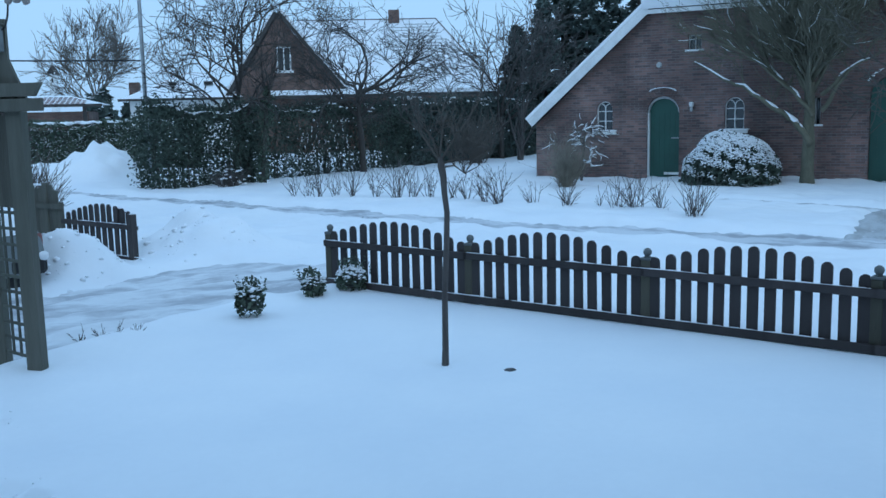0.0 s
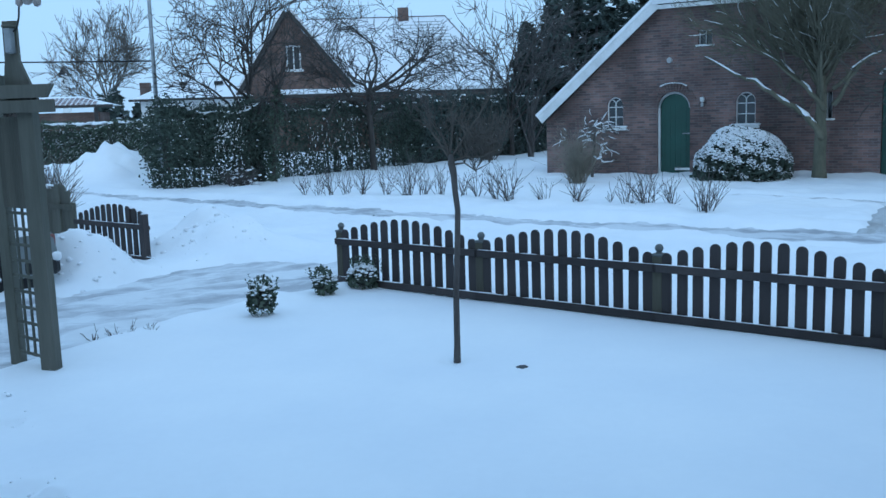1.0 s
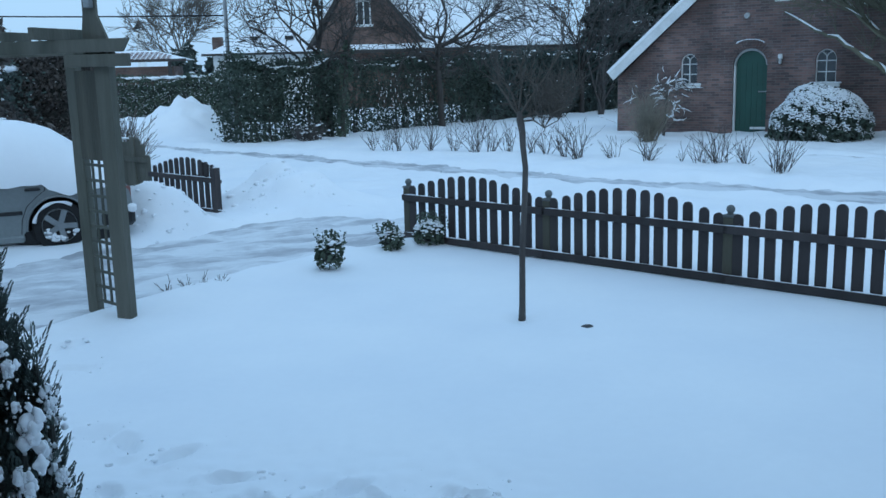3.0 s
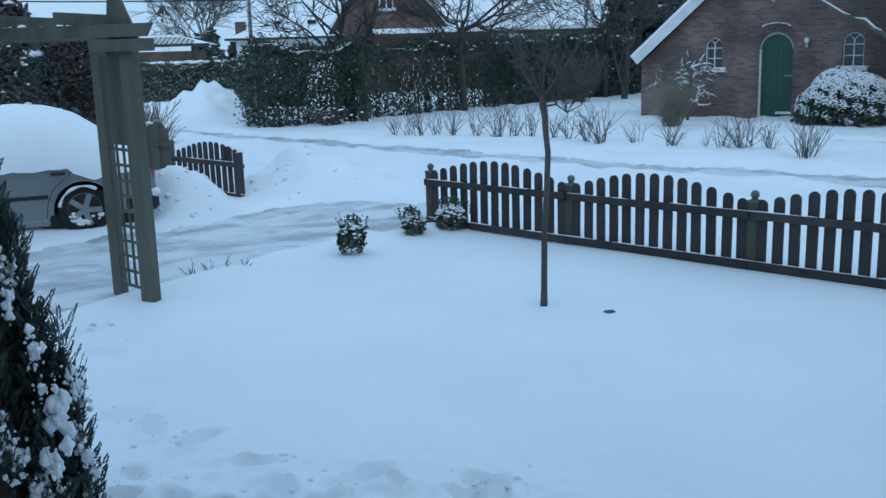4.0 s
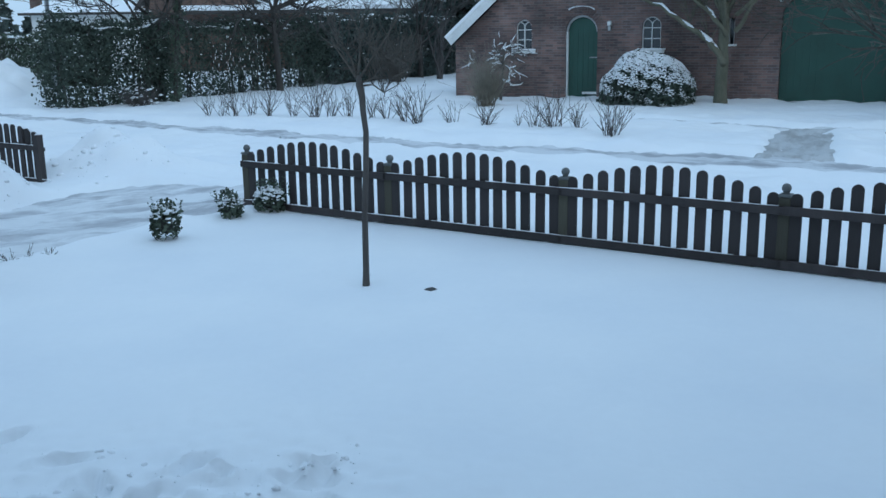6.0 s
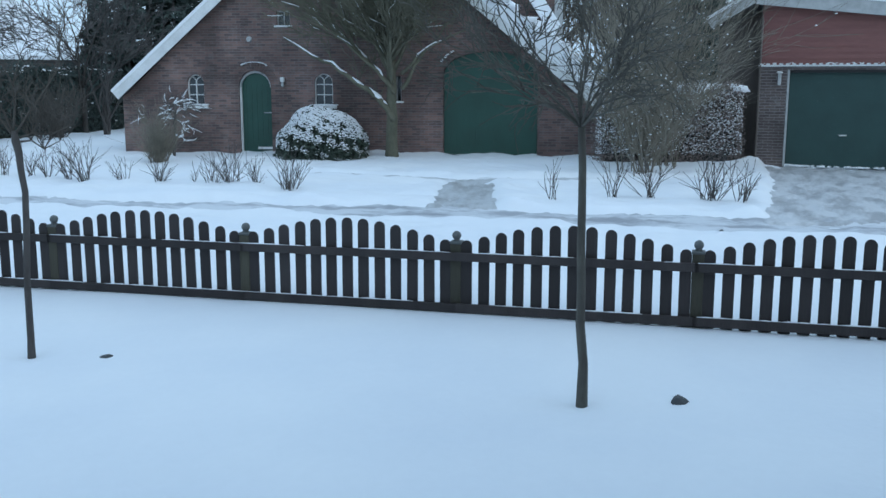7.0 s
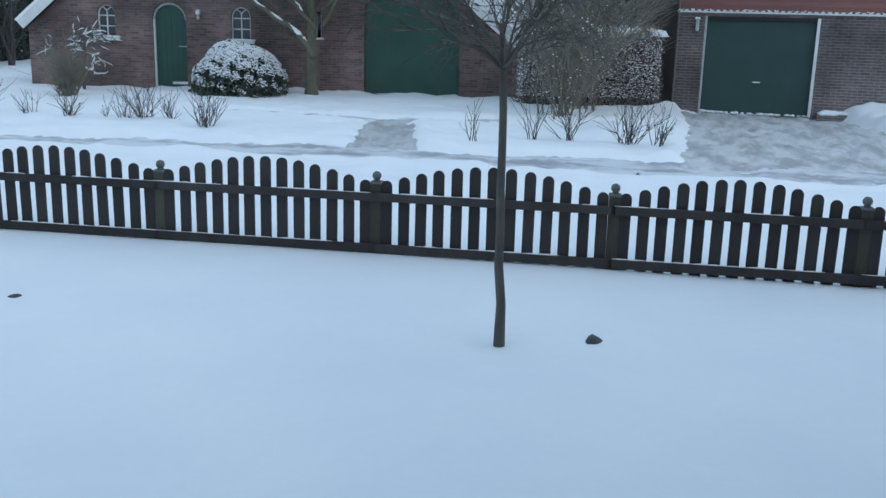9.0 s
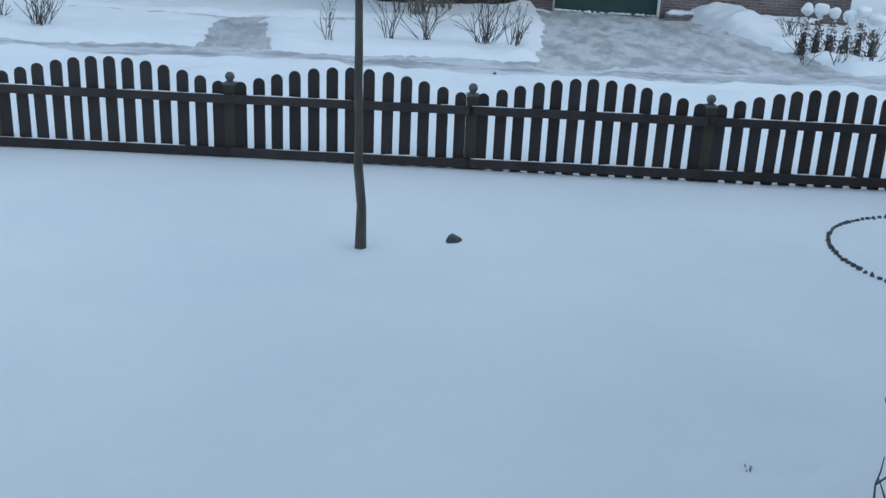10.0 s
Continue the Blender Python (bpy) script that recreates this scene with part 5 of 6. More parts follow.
for j in range(10):
    z0 = 4.75 + 0.165 * j
    y = 0.9 + (z0 - 2.75) * 3.3 / 3.8
    x0, x1 = 5.6 + 0.5 * math.sin(j * 2.3), 10.5 - (z0 - 2.75) * 2.9 / 3.8 - 0.25 - 0.4 * math.sin(j * 1.7) ** 2
    part("tile_row", boxed((x0, y - 0.03, z0 + 0.01), (x1, y + 0.01, z0 + 0.035)), GREYBOX, house, "tile edge showing through the snow")
part("hip_tiles", tubes([[(np.array([7.7, 4.2, 6.56]), 0.03), (np.array([10.6, 0.9, 2.78]), 0.03)]], 6), OLDTILE, house, "dark hip tiles")
part("chimney", boxed((5.3, 4.0, 5.8), (5.85, 4.5, 7.0)), HOUSEBRICK, house, "brick chimney")
part("ridge", boxed((0.6, 4.16, 6.53), (7.7, 4.24, 6.575)), OLDTILE, house)
part("canopy", boxed((-0.3, -0.8, 2.72), (3.4, 0.0, 2.95)), ROOFSNOW, house, "snow on the flat porch roof")
part("canopy_edge", boxed((-0.3, -0.82, 2.58), (10.9, -0.0, 2.715)), DARKWOOD, house)
part("lean_to", boxed((3.4, -0.9, 2.72), (11.2, 0.9, 2.9)), ROOFSNOW, house, "snow on the low annexe roof")

cottage = empty("bungalow", pose(-12.5, 45.0, 0.25, 0, 0, 8), "low house with a snow-covered hipped roof", "house")
part("wall", boxed((-2.2, 0, 0), (2.6, 5, 2.4)), WHITE, cottage)
bm = bmesh.new()
q = [bm.verts.new(p) for p in ((-2.6, -0.4, 2.45), (3.0, -0.4, 2.45), (3.0, 5.4, 2.45), (-2.6, 5.4, 2.45), (0.1, 2.4, 3.75), (0.9, 2.6, 3.75))]
for f in ((0, 1, 5, 4), (1, 2, 5), (2, 3, 4, 5), (3, 0, 4), (3, 2, 1, 0)):
    bm.faces.new([q[i] for i in f])
bmesh.ops.recalc_face_normals(bm, faces=bm.faces)
part("roof", bm, ROOFSNOW, cottage, "snow-covered hipped roof")
part("gutter", boxed((-2.65, -0.46, 2.36), (3.05, -0.4, 2.47)), DARKWOOD, cottage)
part("window", boxed((-1.6, -0.03, 1.2), (-0.2, -0.004, 2.1)), GLASS, cottage)
part("chimney", boxed((-2.3, 0.6, 2.5), (-1.85, 1.1, 3.25)), HOUSEBRICK, cottage)
part("skylight", boxed((-0.5, 0.9, 3.1), (-0.2, 1.2, 3.25)), BLACK, cottage)
part("skylight", boxed((1.1, 0.9, 3.1), (1.5, 1.2, 3.25)), BLACK, cottage)

barn2 = empty("cottage", pose(-16.8, 42.6, 0, 0, 0, 14), "low cottage with red pantiles under thin snow", "house")
part("wall", boxed((-3.5, 0, 0), (0.9, 4, 2.2)), HOUSEBRICK, barn2)
bm = bmesh.new()
q = [bm.verts.new(p) for p in ((-4, -0.5, 2.5), (1.5, -0.5, 2.5), (1.5, 4.5, 2.5), (-4, 4.5, 2.5), (-3.6, 2.0, 2.95), (-0.1, 2.0, 2.95))]
for f in ((0, 1, 5, 4), (1, 2, 5), (2, 3, 4, 5), (3, 0, 4), (3, 2, 1, 0)):
    bm.faces.new([q[i] for i in f])
bmesh.ops.recalc_face_normals(bm, faces=bm.faces)
part("roof", bm, ROOFSNOW, barn2, "thin snow on a hipped roof")
for k in range(14):
    for j in range(6):
        z0 = 2.54 + 0.06 * j
        x = -2.2 + 0.22 * k
        y = -0.5 + (z0 - 2.5) * 2.5 / 0.45
        if x < 1.2 - 3.2 * (z0 - 2.5):
            part("pantile", boxed((x, y - 0.12, z0 - 0.01), (x + 0.15, y + 0.02, z0 + 0.022)), TILE, barn2)
part("gutter", boxed((-4.05, -0.56, 2.40), (1.55, -0.5, 2.52)), DARKWOOD, barn2)
part("porch_post", boxed((0.7, -0.3, 0), (0.85, -0.15, 2.4)), DARKWOOD, barn2)
turret = empty("bell_turret", pose(-36.45, 89.9, 0), "small distant turret with a dark pointed roof", "turret")
part("wall", boxed((-0.3, -0.3, 0), (0.3, 0.3, 5.98)), WHITE, turret)
part("opening", boxed((-0.07, -0.33, 5.25), (0.07, -0.303, 5.65)), BLACK, turret, "dark narrow opening")
bm = bmesh.new()
bmesh.ops.create_cone(bm, cap_ends=True, segments=4, radius1=0.72, radius2=0.03, depth=0.95, matrix=Matrix.Translation((0, 0, 6.46)) @ Matrix.Rotation(math.pi / 4, 4, "Z"))
part("roof", bm, BLACK, turret, "dark pointed roof")
part("snow", lumps(np.array([(0.3, -0.35, 6.1), (0.24, -0.3, 6.3), (0.0, -0.5, 6.0), (-0.3, -0.45, 6.0)]), [0.16, 0.12, 0.12, 0.1], 0.6), ROOFSNOW, turret, "snow on the turret roof", True)
# the street lamp's tall pole and a wire
lamp = empty("street_lamp", pose(-8.55, 27.38, 0), "tall slim galvanised street lamp pole", "lamp")
part("pole", tubes([[(np.array([0, 0, -0.1]), 0.065), (np.array([0.02, 0, 7.5]), 0.045)]], 10), METAL, lamp, smooth=True)
part("lamp_head", boxed((-0.1, -0.5, 7.45), (0.1, 0.15, 7.6), bevel=0.03), GREYBOX, lamp)
far_lamp = copy_thing(lamp, pose(-24.0, 30.0, 0))
wire = part("overhead_wire", tubes([[(np.array([-24 + 15.45 * k / 10, 30.0 - 2.62 * k / 10, 4.2 - 0.075 * k - 0.10 * math.sin(math.pi * k / 10)]), 0.022) for k in range(11)]], 5), BLACK)
tagged(wire, "thin dark overhead wire", "wire")

# ---- the pergola by the drive ----
PG = pose(-3.13, 7.0, 0, 0, 0, 172)
perg = empty("pergola", PG, "weathered green-grey wooden garden pergola with trellis side", "pergola")
part("post", boxed((-0.06, -0.05, -0.1), (0.06, 0.05, 2.04), bevel=0.006), PERGOLA, perg)
part("post", boxed((0.39, -0.30, -0.1), (0.48, -0.21, 2.04), bevel=0.006), PERGOLA, perg)
for k in range(3):
    part("slat", boxed((0.11 * k + 0.07, -0.012, 0.06), (0.11 * k + 0.095, 0.0, 1.32), pose(0.05, -0.04, 0, 0, 0, -30)), PERGOLA, perg)
for k in range(11):
    part("slat", boxed((0.0, 0.002, -0.011), (0.41, 0.014, 0.011), pose(0.05, -0.04, 0.08 + 0.122 * k, 0, 0, -30)), PERGOLA, perg)
part("boarding", boxed((0.03, 0.016, 1.22), (0.38, 0.034, 1.9), pose(0.05, -0.04, 0, 0, 0, -30)), POSTWOOD, perg, "dark boarded upper panel")
part("beam", boxed((-0.26, 0.062, 1.925), (0.27, 0.105, 2.015), bevel=0.005), PERGOLA, perg, "short cross beam")
part("beam", prism([(-0.26, 2.125), (-0.20, 2.03), (2.6, 2.03), (2.6, 2.125)], 0.05, 0.1), PERGOLA, perg, "long top beam with a slanting end")
part("beam", prism([(0.22, 2.12), (0.28, 2.02), (2.6, 2.02), (2.6, 2.12)], -0.29, -0.24), PERGOLA, perg, "long top beam with a slanting end")
for x in (0.36, 0.95, 1.55, 2.15):
    part("crosspiece", boxed((x, -0.5, 2.127), (x + 0.045, 0.30, 2.215), bevel=0.005), PERGOLA, perg)
part("gable_board", prism([(-0.11, 2.0), (0.15, 2.0), (0.14, 2.2), (0.125, 2.3), (0.12, 2.58), (0.015, 2.58), (0.015, 2.3)], 0.0, 0.03), PERGOLA, perg, "pointed board rising over the beam")
n = 16
part("snow", lumps(np.array([(rng.uniform(0.3, 2.4), rng.choice([0.075, -0.265]), 2.13) for _ in range(n)]), rng.uniform(0.02, 0.045, n), 0.4), ROOFSNOW, perg, "snow caught on the beams", True)
bb = empty("bird_box", PG @ pose(0.05, 0.062, 2.42), "pale grey weathered nesting box on the pergola", "bird box")
part("body", boxed((-0.026, -0.03, -0.07), (0.026, 0.03, 0.11), bevel=0.006), METAL, bb)
part("lid", boxed((-0.036, -0.04, 0.111), (0.036, 0.04, 0.13), bevel=0.006), PERGOLA, bb)
bb = empty("bird_box", PG @ pose(1.55, -0.1, 2.34), "white nesting box with a dark round hole", "bird box")
part("body", boxed((-0.085, -0.07, -0.1), (0.085, 0.07, 0.16), bevel=0.01), WHITE, bb)
part("hole", boxed((-0.06, 0.071, 0.05), (-0.02, 0.076, 0.09), bevel=0.002), BLACK, bb)
part("lid", boxed((-0.1, -0.09, 0.161), (0.1, 0.09, 0.185), bevel=0.006), PERGOLA, bb)
hk = empty("bird_feeder", PG @ pose(0.03, 0.05, 2.52), "thin bent hook with hanging fat balls for birds", "bird feeder")
part("hook", tubes([[(np.array(p), 0.007) for p in ((0, 0, -0.02), (-0.035, 0, 0.0), (-0.06, 0, 0.08), (-0.075, 0, 0.2), (-0.13, 0, 0.25), (-0.22, 0, 0.235))]], 6), BLACK, hk)
for x, z in ((-0.075, 0.185), (-0.14, 0.195), (-0.21, 0.18)):
    part("fat_ball", lumps(np.array([(x, 0, z)]), [0.033], 1.0, 0.08), FATBALL, hk, smooth=True)

# ---- box plants and small growth on the lawn ----
for x, y, d, n, sn, lab in ((-1.89, 8.78, (0.14, 0.14, 0.30), 420, 16, "small dark upright box plant dusted with snow"), (-1.42, 9.72, (0.13, 0.13, 0.22), 320, 40, "small round box plant with snow"), (-1.05, 9.93, (0.17, 0.15, 0.27), 420, 60, "small round box plant with a snow cap")):
    t = round_bush("box_plant", (x, y, d[2] * 0.42), (d[0], d[1], d[2] * 0.6), n, 0.032, lab, LEAF, sn * 4, 0.018, "box plants", 0.75)
    foot = rng.normal(0, 1, (34, 3)) * np.array([d[0] * 0.4, d[1] * 0.4, 0]) + np.array([0, 0, d[2] * 0.15])
    tip = foot + rng.normal(0, 1, (34, 3)) * np.array([d[0] * 0.3, d[1] * 0.3, 0]) + np.column_stack([np.zeros((34, 2)), d[2] * rng.uniform(0.4, 0.72, 34)])
    f = np.linspace(0.1, 1, 12)[None, :, None]
    part("leafy_growth", leaves((foot[:, None] * (1 - f) + tip[:, None] * f).reshape(-1, 3) + rng.normal(0, 0.006, (34 * 12, 3)), 0.022), LEAF, t)
for k, (x, y) in enumerate(((-3.05, 8.05), (-2.9, 8.15), (-2.75, 8.2), (-3.2, 8.0))):
    stick_shrub("herb_stems", (x, y, 0), 7, 0.12, 0.10, "short dead stems poking through the snow", 120 + k, DARKBARK, "dead stems", 1, 0.004)
for k, (x, y) in enumerate(((-0.41, 3.43), (-0.2, 3.35), (-0.7, 3.45), (-1.35, 4.02), (-2.2, 4.5), (-0.95, 3.55), (-1.1, 3.05), (-0.55, 3.6), (-0.1, 3.5), (-1.55, 3.9), (-1.75, 4.15), (-0.3, 3.2), (0.15, 3.4), (-0.8, 3.2), (-2.0, 4.35), (-1.25, 3.75), (-0.6, 3.05), (-1.45, 3.3), (2.8, 1.75))):
    stick_shrub("grass_tuft", (x, y, -0.005), 9, 0.06, 0.10, "few dead grass blades in a dent of the snow", 140 + k, DARKBARK, "grass tufts", 0, 0.0022, "grass")
stick_shrub("twig_shrub", (3.0, 1.24, 0), 14, 0.45, 0.4, "stiff dark twigs of a bare shrub", 160, DARKBARK, "", 1, 0.007)


# the row of edging stones round a bed
def bed_edge():
    for k in range(58):
        a = radians(48 + 3.35 * k)
        x, y = 6.06 + 0.915 * math.cos(a), 2.42 + 0.915 * math.sin(a)
        size = 0.012 + 0.005 * math.sin(k * 1.3) ** 2
        tagged(part("edging_stone", lumps(np.array([(x, y, 0.006)]), [size], 1.15, 0.4), STONE), "small dark edging stone half buried in snow", "stone", "edging stones")


bed_edge()


# ---- the conifer beside the window ----
def near_conifer(base):
    t = empty("cypress", pose(*base), "dense dark cypress beside the window, patched with snow", "shrub")
    foliage, patches, sizes, big, wide_snow = [], [], [], [], []
    plumes = [(0.0, 0.0, 1.70, 0.20), (-0.2, 0.1, 1.92, 0.3), (0.09, 0.03, 1.2, 0.11), (0.16, 0.02, 0.93, 0.08), (0.235, 0.04, 0.85, 0.06), (0.16, -0.08, 0.66, 0.09), (-0.12, -0.2, 1.45, 0.22), (0.05, -0.14, 1.04, 0.16),
              (0.19, 0.0, 1.06, 0.045), (0.26, 0.03, 0.97, 0.04), (0.30, 0.02, 0.80, 0.035), (0.12, 0.04, 1.34, 0.05), (0.06, 0.02, 1.52, 0.05), (0.24, -0.07, 0.74, 0.04)]
    for cx, cy, top, w in plumes:
        n = int(620 * (w / 0.3) ** 0.8 * top)
        f = rng.uniform(0, 0.97, n)
        a = rng.uniform(0, 2 * math.pi, n)
        r = w * np.clip(1 - f, 0, 1) ** 0.6 * rng.uniform(0.7, 1.02, n)
        foot = np.stack([cx + r * np.cos(a), cy + r * np.sin(a), f * top], 1)
        out = np.stack([np.cos(a), np.sin(a), np.full(n, 1.7)], 1)
        out /= np.linalg.norm(out, axis=1)[:, None]
        side = np.cross(out, rng.normal(size=(n, 3)))
        side /= np.linalg.norm(side, axis=1)[:, None]
        long = rng.uniform(0.06, 0.12, n)[:, None]
        for k in range(15):
            g, s = 0.15 + 0.85 * k / 14, (-1) ** k
            way = out * (0.55 + 0.45 * g) + side * (s * 0.75 * (1.02 - g))
            way /= np.linalg.norm(way, axis=1)[:, None]
            a0 = foot + out * long * g + side * s * 0.003
            reach = long * (0.34 - 0.16 * g)
            wide = np.cross(way, np.cross(out, side)) * 0.0042
            mid = a0 + way * reach * 0.45 + rng.normal(0, 0.0015, (n, 3))
            foliage.append(np.stack([a0, mid + wide, a0 + way * reach, mid - wide], 1).reshape(-1, 3))
        m = int(5 * w / 0.2)
        for _ in range(m):
            g, b = rng.uniform(0.15, 0.9), rng.uniform(-2.7, 0.7)
            q = w * (1 - g) ** 0.6 + 0.03
            c = np.array([cx + q * math.cos(b), cy + q * math.sin(b), g * top])
            k = rng.integers(25, 60)
            d = rng.normal(0, 1, (k, 3)) * np.array([0.020, 0.020, 0.045]) * rng.uniform(0.5, 1.3)
            patches.append(c + d)
            sizes.append(rng.uniform(0.004, 0.013, k))
        part("core", tubes([[(np.array([cx, cy, 0]), w * 0.78), (np.array([cx, cy, top * 0.55]), w * 0.5), (np.array([cx, cy, top * 0.92]), 0.01)]], 8), CORE, t)
    # sheets of snow lying on the outer sprays
    for cx, cy, cz, w, h, k in ((0.25, -0.13, 0.62, 0.055, 0.085, 90), (0.20, -0.12, 0.80, 0.03, 0.05, 40), (0.30, -0.06, 0.66, 0.03, 0.06, 40), (0.24, -0.17, 0.44, 0.04, 0.05, 40), (0.14, -0.13, 1.02, 0.025, 0.06, 34), (0.06, -0.22, 0.88, 0.03, 0.06, 34), (0.02, -0.30, 1.12, 0.03, 0.06, 30), (0.31, -0.05, 0.40, 0.03, 0.05, 30), (0.08, -0.2, 1.2, 0.02, 0.05, 24), (0.1, -0.27, 0.62, 0.03, 0.04, 24)):
        big.append(np.array([cx + 0.03, cy + 0.03, cz + 0.10]) + rng.normal(0, 1, (12, 3)) * np.array([w * 0.6, w * 0.2, h * 0.6]))
        wide_snow.append(rng.uniform(0.15, 0.45, 12) * w)
        d = rng.normal(0, 1, (k // 2, 3)) * np.array([w * 0.84, w * 0.4, h])
        patches.append(np.array([cx + 0.03, cy + 0.02, cz + 0.10]) + d * 0.75)
        sizes.append(rng.uniform(0.003, 0.0065, k // 2))
    part("snow", lumps(np.concatenate(big), np.concatenate(wide_snow), 1.5, 0.3, 3), ROOFSNOW, t, "smooth sheets of snow on the sprays", True)
    quads = np.concatenate(foliage)
    part("foliage", ([tuple(v) for v in quads], [(4 * i, 4 * i + 1, 4 * i + 2, 4 * i + 3) for i in range(len(quads) // 4)]), CONIFER, t)
    part("snow", lumps(np.concatenate(patches), np.concatenate(sizes), 1.2, 0.4), ROOFSNOW, t, "patches of snow on the sprays", True)
    return t


near_conifer((-1.95, 2.98, 0))


# ---- the car in the drive ----
def car(m):
    """A silver hatchback under snow; x runs to its rear, y away from the near side, z up."""
    c = empty("parked_car", m, "silver hatchback car covered in thick snow", "car")
    base = -2.2
    prof = [(-2.95, 0.40), (-2.9, 0.58), (-2.1, 0.72), (-1.5, 0.76), (0.62, 0.77), (0.74, 0.66), (0.78, 0.45), (0.74, 0.22), (0.36, 0.18)]
    ring = [(0.325 * math.cos(a), 0.26 + 0.325 * math.sin(a)) for a in np.linspace(0.0, math.pi, 17)]
    front = [(x + base, z) for x, z in ring]
    body = prof + [(x, z) for x, z in ring if z > 0.2] + [(-0.38, 0.17), (base + 0.38, 0.17)] + [(x, z) for x, z in front if z > 0.2] + [(-2.8, 0.22)]
    bm = prism(body, 0.0, 1.5)
    bmesh.ops.bevel(bm, geom=[e for e in bm.edges if abs(e.verts[0].co.y - e.verts[1].co.y) < 0.01 and min(e.verts[0].co.z, e.verts[1].co.z) > 0.55 and max(abs(e.verts[0].co.x), abs(e.verts[1].co.x)) > 0.35], offset=0.04, segments=3, affect="EDGES")
    part("body", bm, CARPAINT, c, "silver body")
    part("cabin", prism([(-1.45, 0.75), (-1.0, 1.12), (0.0, 1.16), (0.35, 0.98), (0.58, 0.75)], 0.22, 1.28), BLACK, c, "dark glass cabin")
    # black underside box, its colour also standing in for shade beneath the car
    part("underbody_shade", boxed((-2.7, 0.08, 0.06), (0.68, 1.42, 0.22)), BLACK, c)
    part("side_moulding", boxed((-1.35, -0.02, 0.415), (-0.36, 0.0, 0.455), bevel=0.008), BLACK, c, "black rubbing strip")
    part("sill", boxed((-1.85, -0.014, 0.11), (-0.36, 0.1, 0.19), bevel=0.02), CARPAINT, c)
    part("door_handle", boxed((-0.32, -0.04, 0.665), (-0.16, 0.0, 0.693), bevel=0.012), BLACK, c, "black door handle")
    seam = [(np.array([x, -0.001, z]), 0.004) for x, z in ((-0.10, 0.74), (-0.12, 0.66), (-0.2, 0.60), (-0.31, 0.5), (-0.37, 0.36), (-0.39, 0.2))]
    part("door_seam", tubes([seam], 5), BLACK, c, "curved seam of the rear door")
    part("door_seam", boxed((-1.1, -0.003, 0.2), (-1.094, 0.001, 0.74)), BLACK, c)
    part("rear_light", boxed((0.69, 0.02, 0.5), (0.775, 0.14, 0.64), bevel=0.02), REDWOOD, c)
    part("bumper", boxed((0.42, -0.02, 0.2), (0.80, 1.52, 0.38), bevel=0.04), BLACK, c, "dark bumper")
    part("bumper_snow", lumps(np.array([(0.77, 0.02, 0.40)]), [0.075], 0.7), ROOFSNOW, c, "snow on the bumper", True)
    for wx in (0.0, base):
        lip = [(np.array([wx + 0.33 * math.cos(a), -0.004, 0.26 + 0.33 * math.sin(a)]), 0.014) for a in np.linspace(-0.1, math.pi + 0.1, 19)]
        part("arch_lip", tubes([lip], 6), CARPAINT, c, smooth=True)
        part("arch_liner", prism([(wx + x * 0.995, z) for x, z in ring] + [(wx - 0.32, 0.12), (wx + 0.32, 0.12)], 0.24, 0.26), BLACK, c)
        w = part("wheel", tubes([[(np.array([wx, 0.02, 0.26]), 0.262), (np.array([wx, 0.04, 0.26]), 0.282), (np.array([wx, 0.18, 0.26]), 0.282), (np.array([wx, 0.2, 0.26]), 0.262)]], 36), TYRE, c, "black tyre")
        bm = bmesh.new()
        bmesh.ops.create_cone(bm, cap_ends=False, segments=36, radius1=0.192, radius2=0.178, depth=0.045, matrix=Matrix.Translation((wx, 0.012, 0.26)) @ Matrix.Rotation(math.pi / 2, 4, "X"))
        part("rim", bm, METAL, w, "alloy rim ring")
        bm = bmesh.new()
        bmesh.ops.create_cone(bm, cap_ends=True, segments=32, radius1=0.185, radius2=0.185, depth=0.01, matrix=Matrix.Translation((wx, 0.014, 0.26)) @ Matrix.Rotation(math.pi / 2, 4, "X"))
        part("brake", bm, BLACK, w)
        bm = bmesh.new()
        for k in range(5):
            box(bm, (-0.03, -0.012, 0.03), (0.03, 0.012, 0.18), Matrix.Translation((wx, -0.004, 0.26)) @ Matrix.Rotation(2 * math.pi * k / 5 + 0.35, 4, "Y"), 0.008)
        bmesh.ops.create_cone(bm, cap_ends=True, segments=14, radius1=0.055, radius2=0.05, depth=0.03, matrix=Matrix.Translation((wx, -0.006, 0.26)) @ Matrix.Rotation(math.pi / 2, 4, "X"))
        part("spokes", bm, METAL, w, "five alloy spokes")
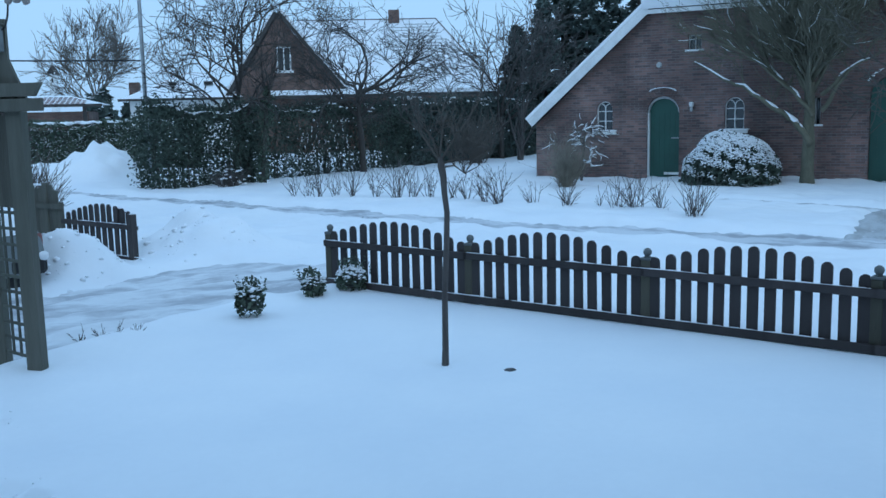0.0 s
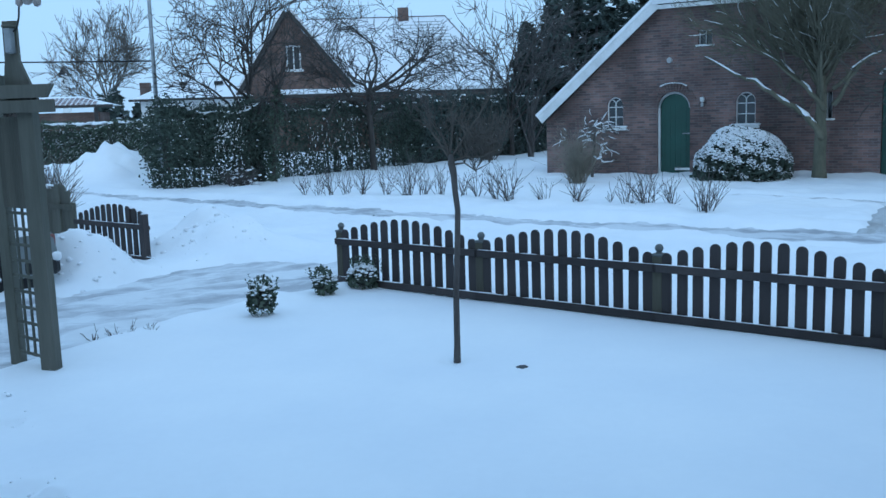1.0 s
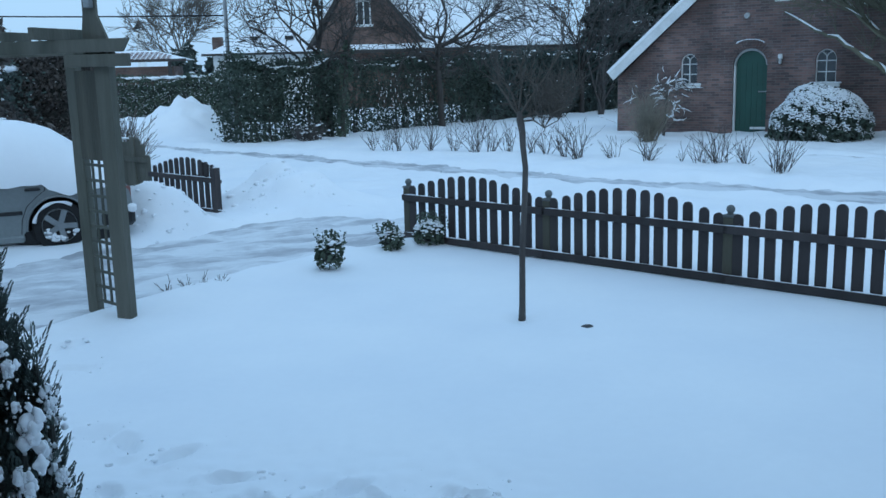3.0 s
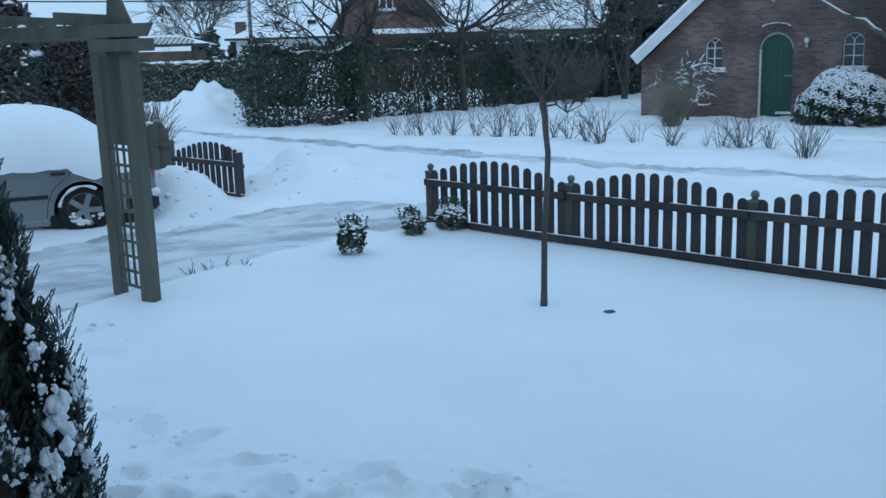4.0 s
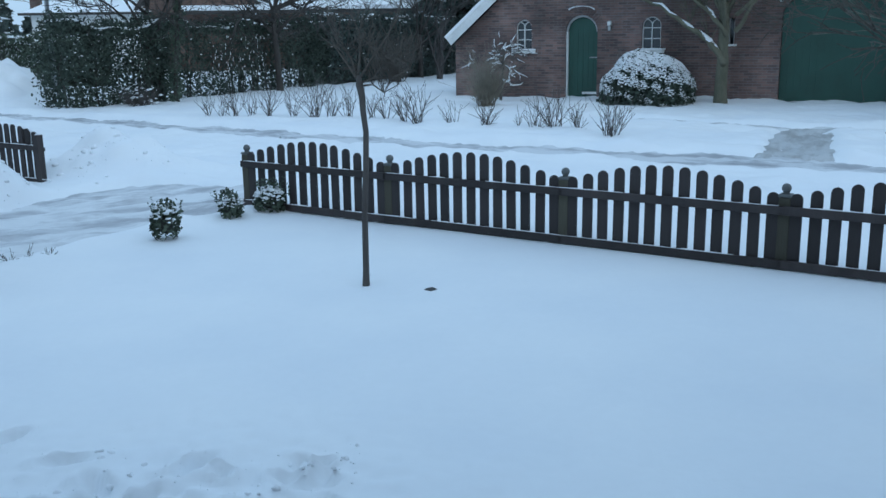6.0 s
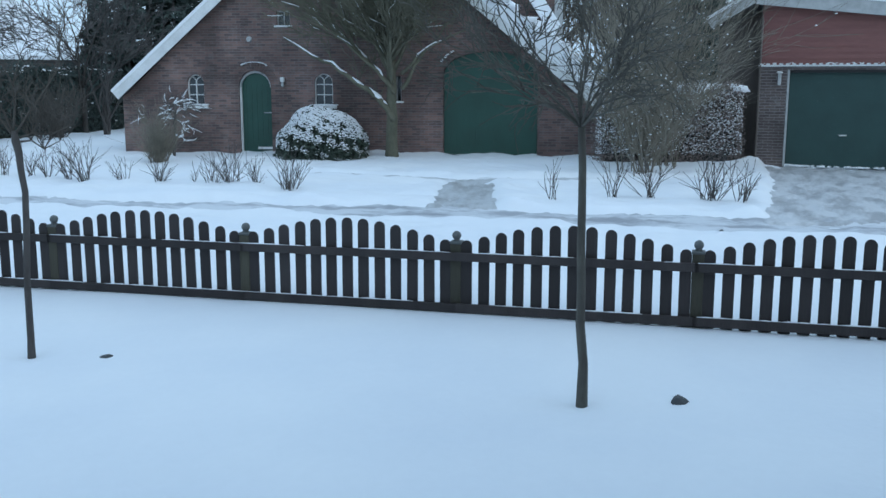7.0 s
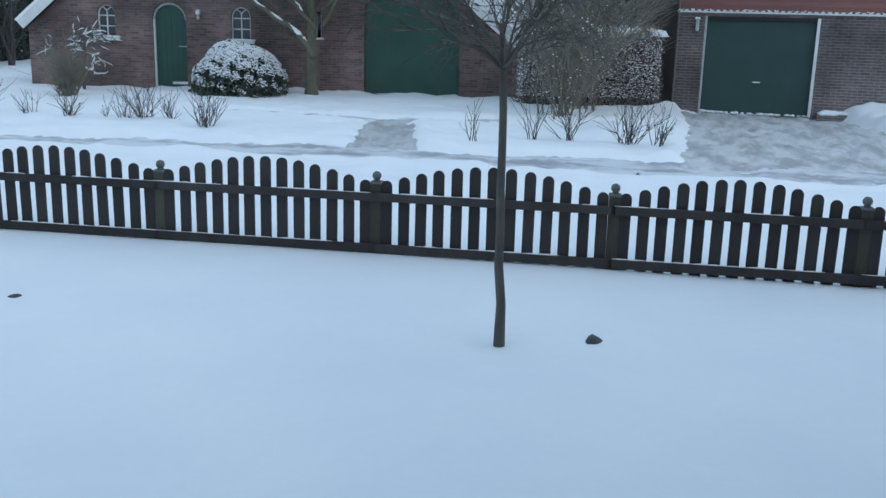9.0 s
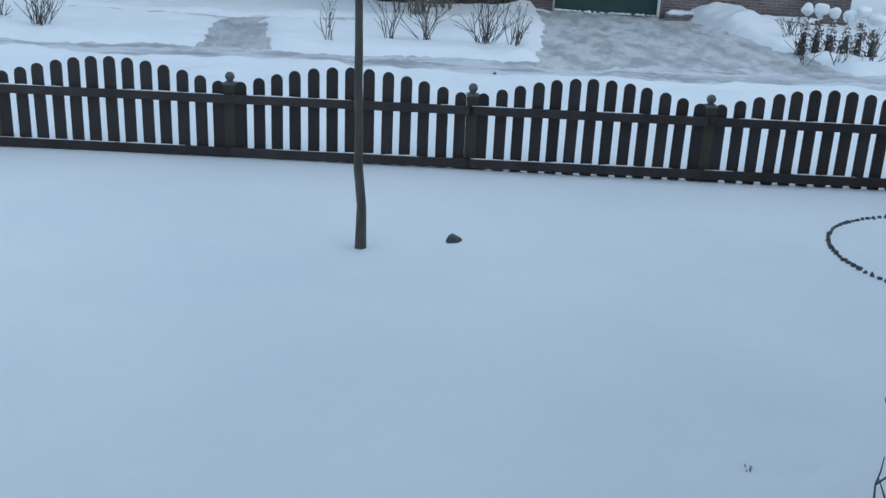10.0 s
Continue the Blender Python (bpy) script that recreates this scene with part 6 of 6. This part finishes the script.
        a = rng.uniform(3.3, 6.0, 26)
        r = rng.uniform(0.10, 0.175, 26)
        part("snow", lumps(np.stack([wx + r * np.cos(a), np.full(26, 0.004), 0.26 + r * np.sin(a)], 1), rng.uniform(0.012, 0.035, 26), 0.7), ROOFSNOW, w, "snow in the wheel", True)
        arc = [(np.array([wx + 0.262 * math.cos(a), 0.012, 0.26 + 0.262 * math.sin(a)]), 0.016 + 0.006 * math.sin(7 * a)) for a in np.linspace(1.0, 2.95, 18)]
        part("tyre_snow", tubes([arc], 6), ROOFSNOW, w, "snow on the tyre shoulder", True)
    # the snow blanket over roof, windows and flanks
    xs, ys = np.linspace(-1.9, 0.72, 110), np.concatenate([-0.02 + 0.3 * np.linspace(0, 1, 22) ** 2, np.linspace(0.31, 1.55, 22)])

    def top(x, y):
        p = np.interp(x, [-1.9, -1.6, -1.1, -0.62, -0.2, 0.05, 0.28, 0.55, 0.83], [0.84, 0.95, 1.3, 1.395, 1.36, 1.28, 1.12, 0.93, 0.78])
        p = (p + np.interp(x + 0.1, [-1.9, -1.6, -1.1, -0.62, -0.2, 0.05, 0.28, 0.55, 0.83], [0.84, 0.95, 1.3, 1.395, 1.36, 1.28, 1.12, 0.93, 0.78])) / 2 + 0.02
        w = np.clip(np.minimum(y + 0.02, 1.55 - y) / 0.58, 0, 1)
        lowest = np.interp(x, [-1.9, -0.9, -0.5, -0.42, -0.14, -0.08, 0.12, 0.3, 0.83], [0.74, 0.72, 0.712, 0.715, 0.715, 0.645, 0.60, 0.62, 0.70])
        lowest = lowest + 0.015 * value_noise(x, 0 * x, 0.2, 31) + 0.010 * value_noise(x, 0 * x, 0.07, 33)
        return lowest + (p - lowest) * np.sqrt(1 - (1 - w) ** 2) ** 0.95 + 0.008 * value_noise(x, y, 0.25, 15) + 0.004 * value_noise(x, y, 0.06, 16)
    part("snow_blanket", sheet(xs, ys, top), ROOFSNOW, c, "thick snow over roof and windows", True)
    return c


car(pose(-5.105, 9.92, 0, 0, 0, 30))
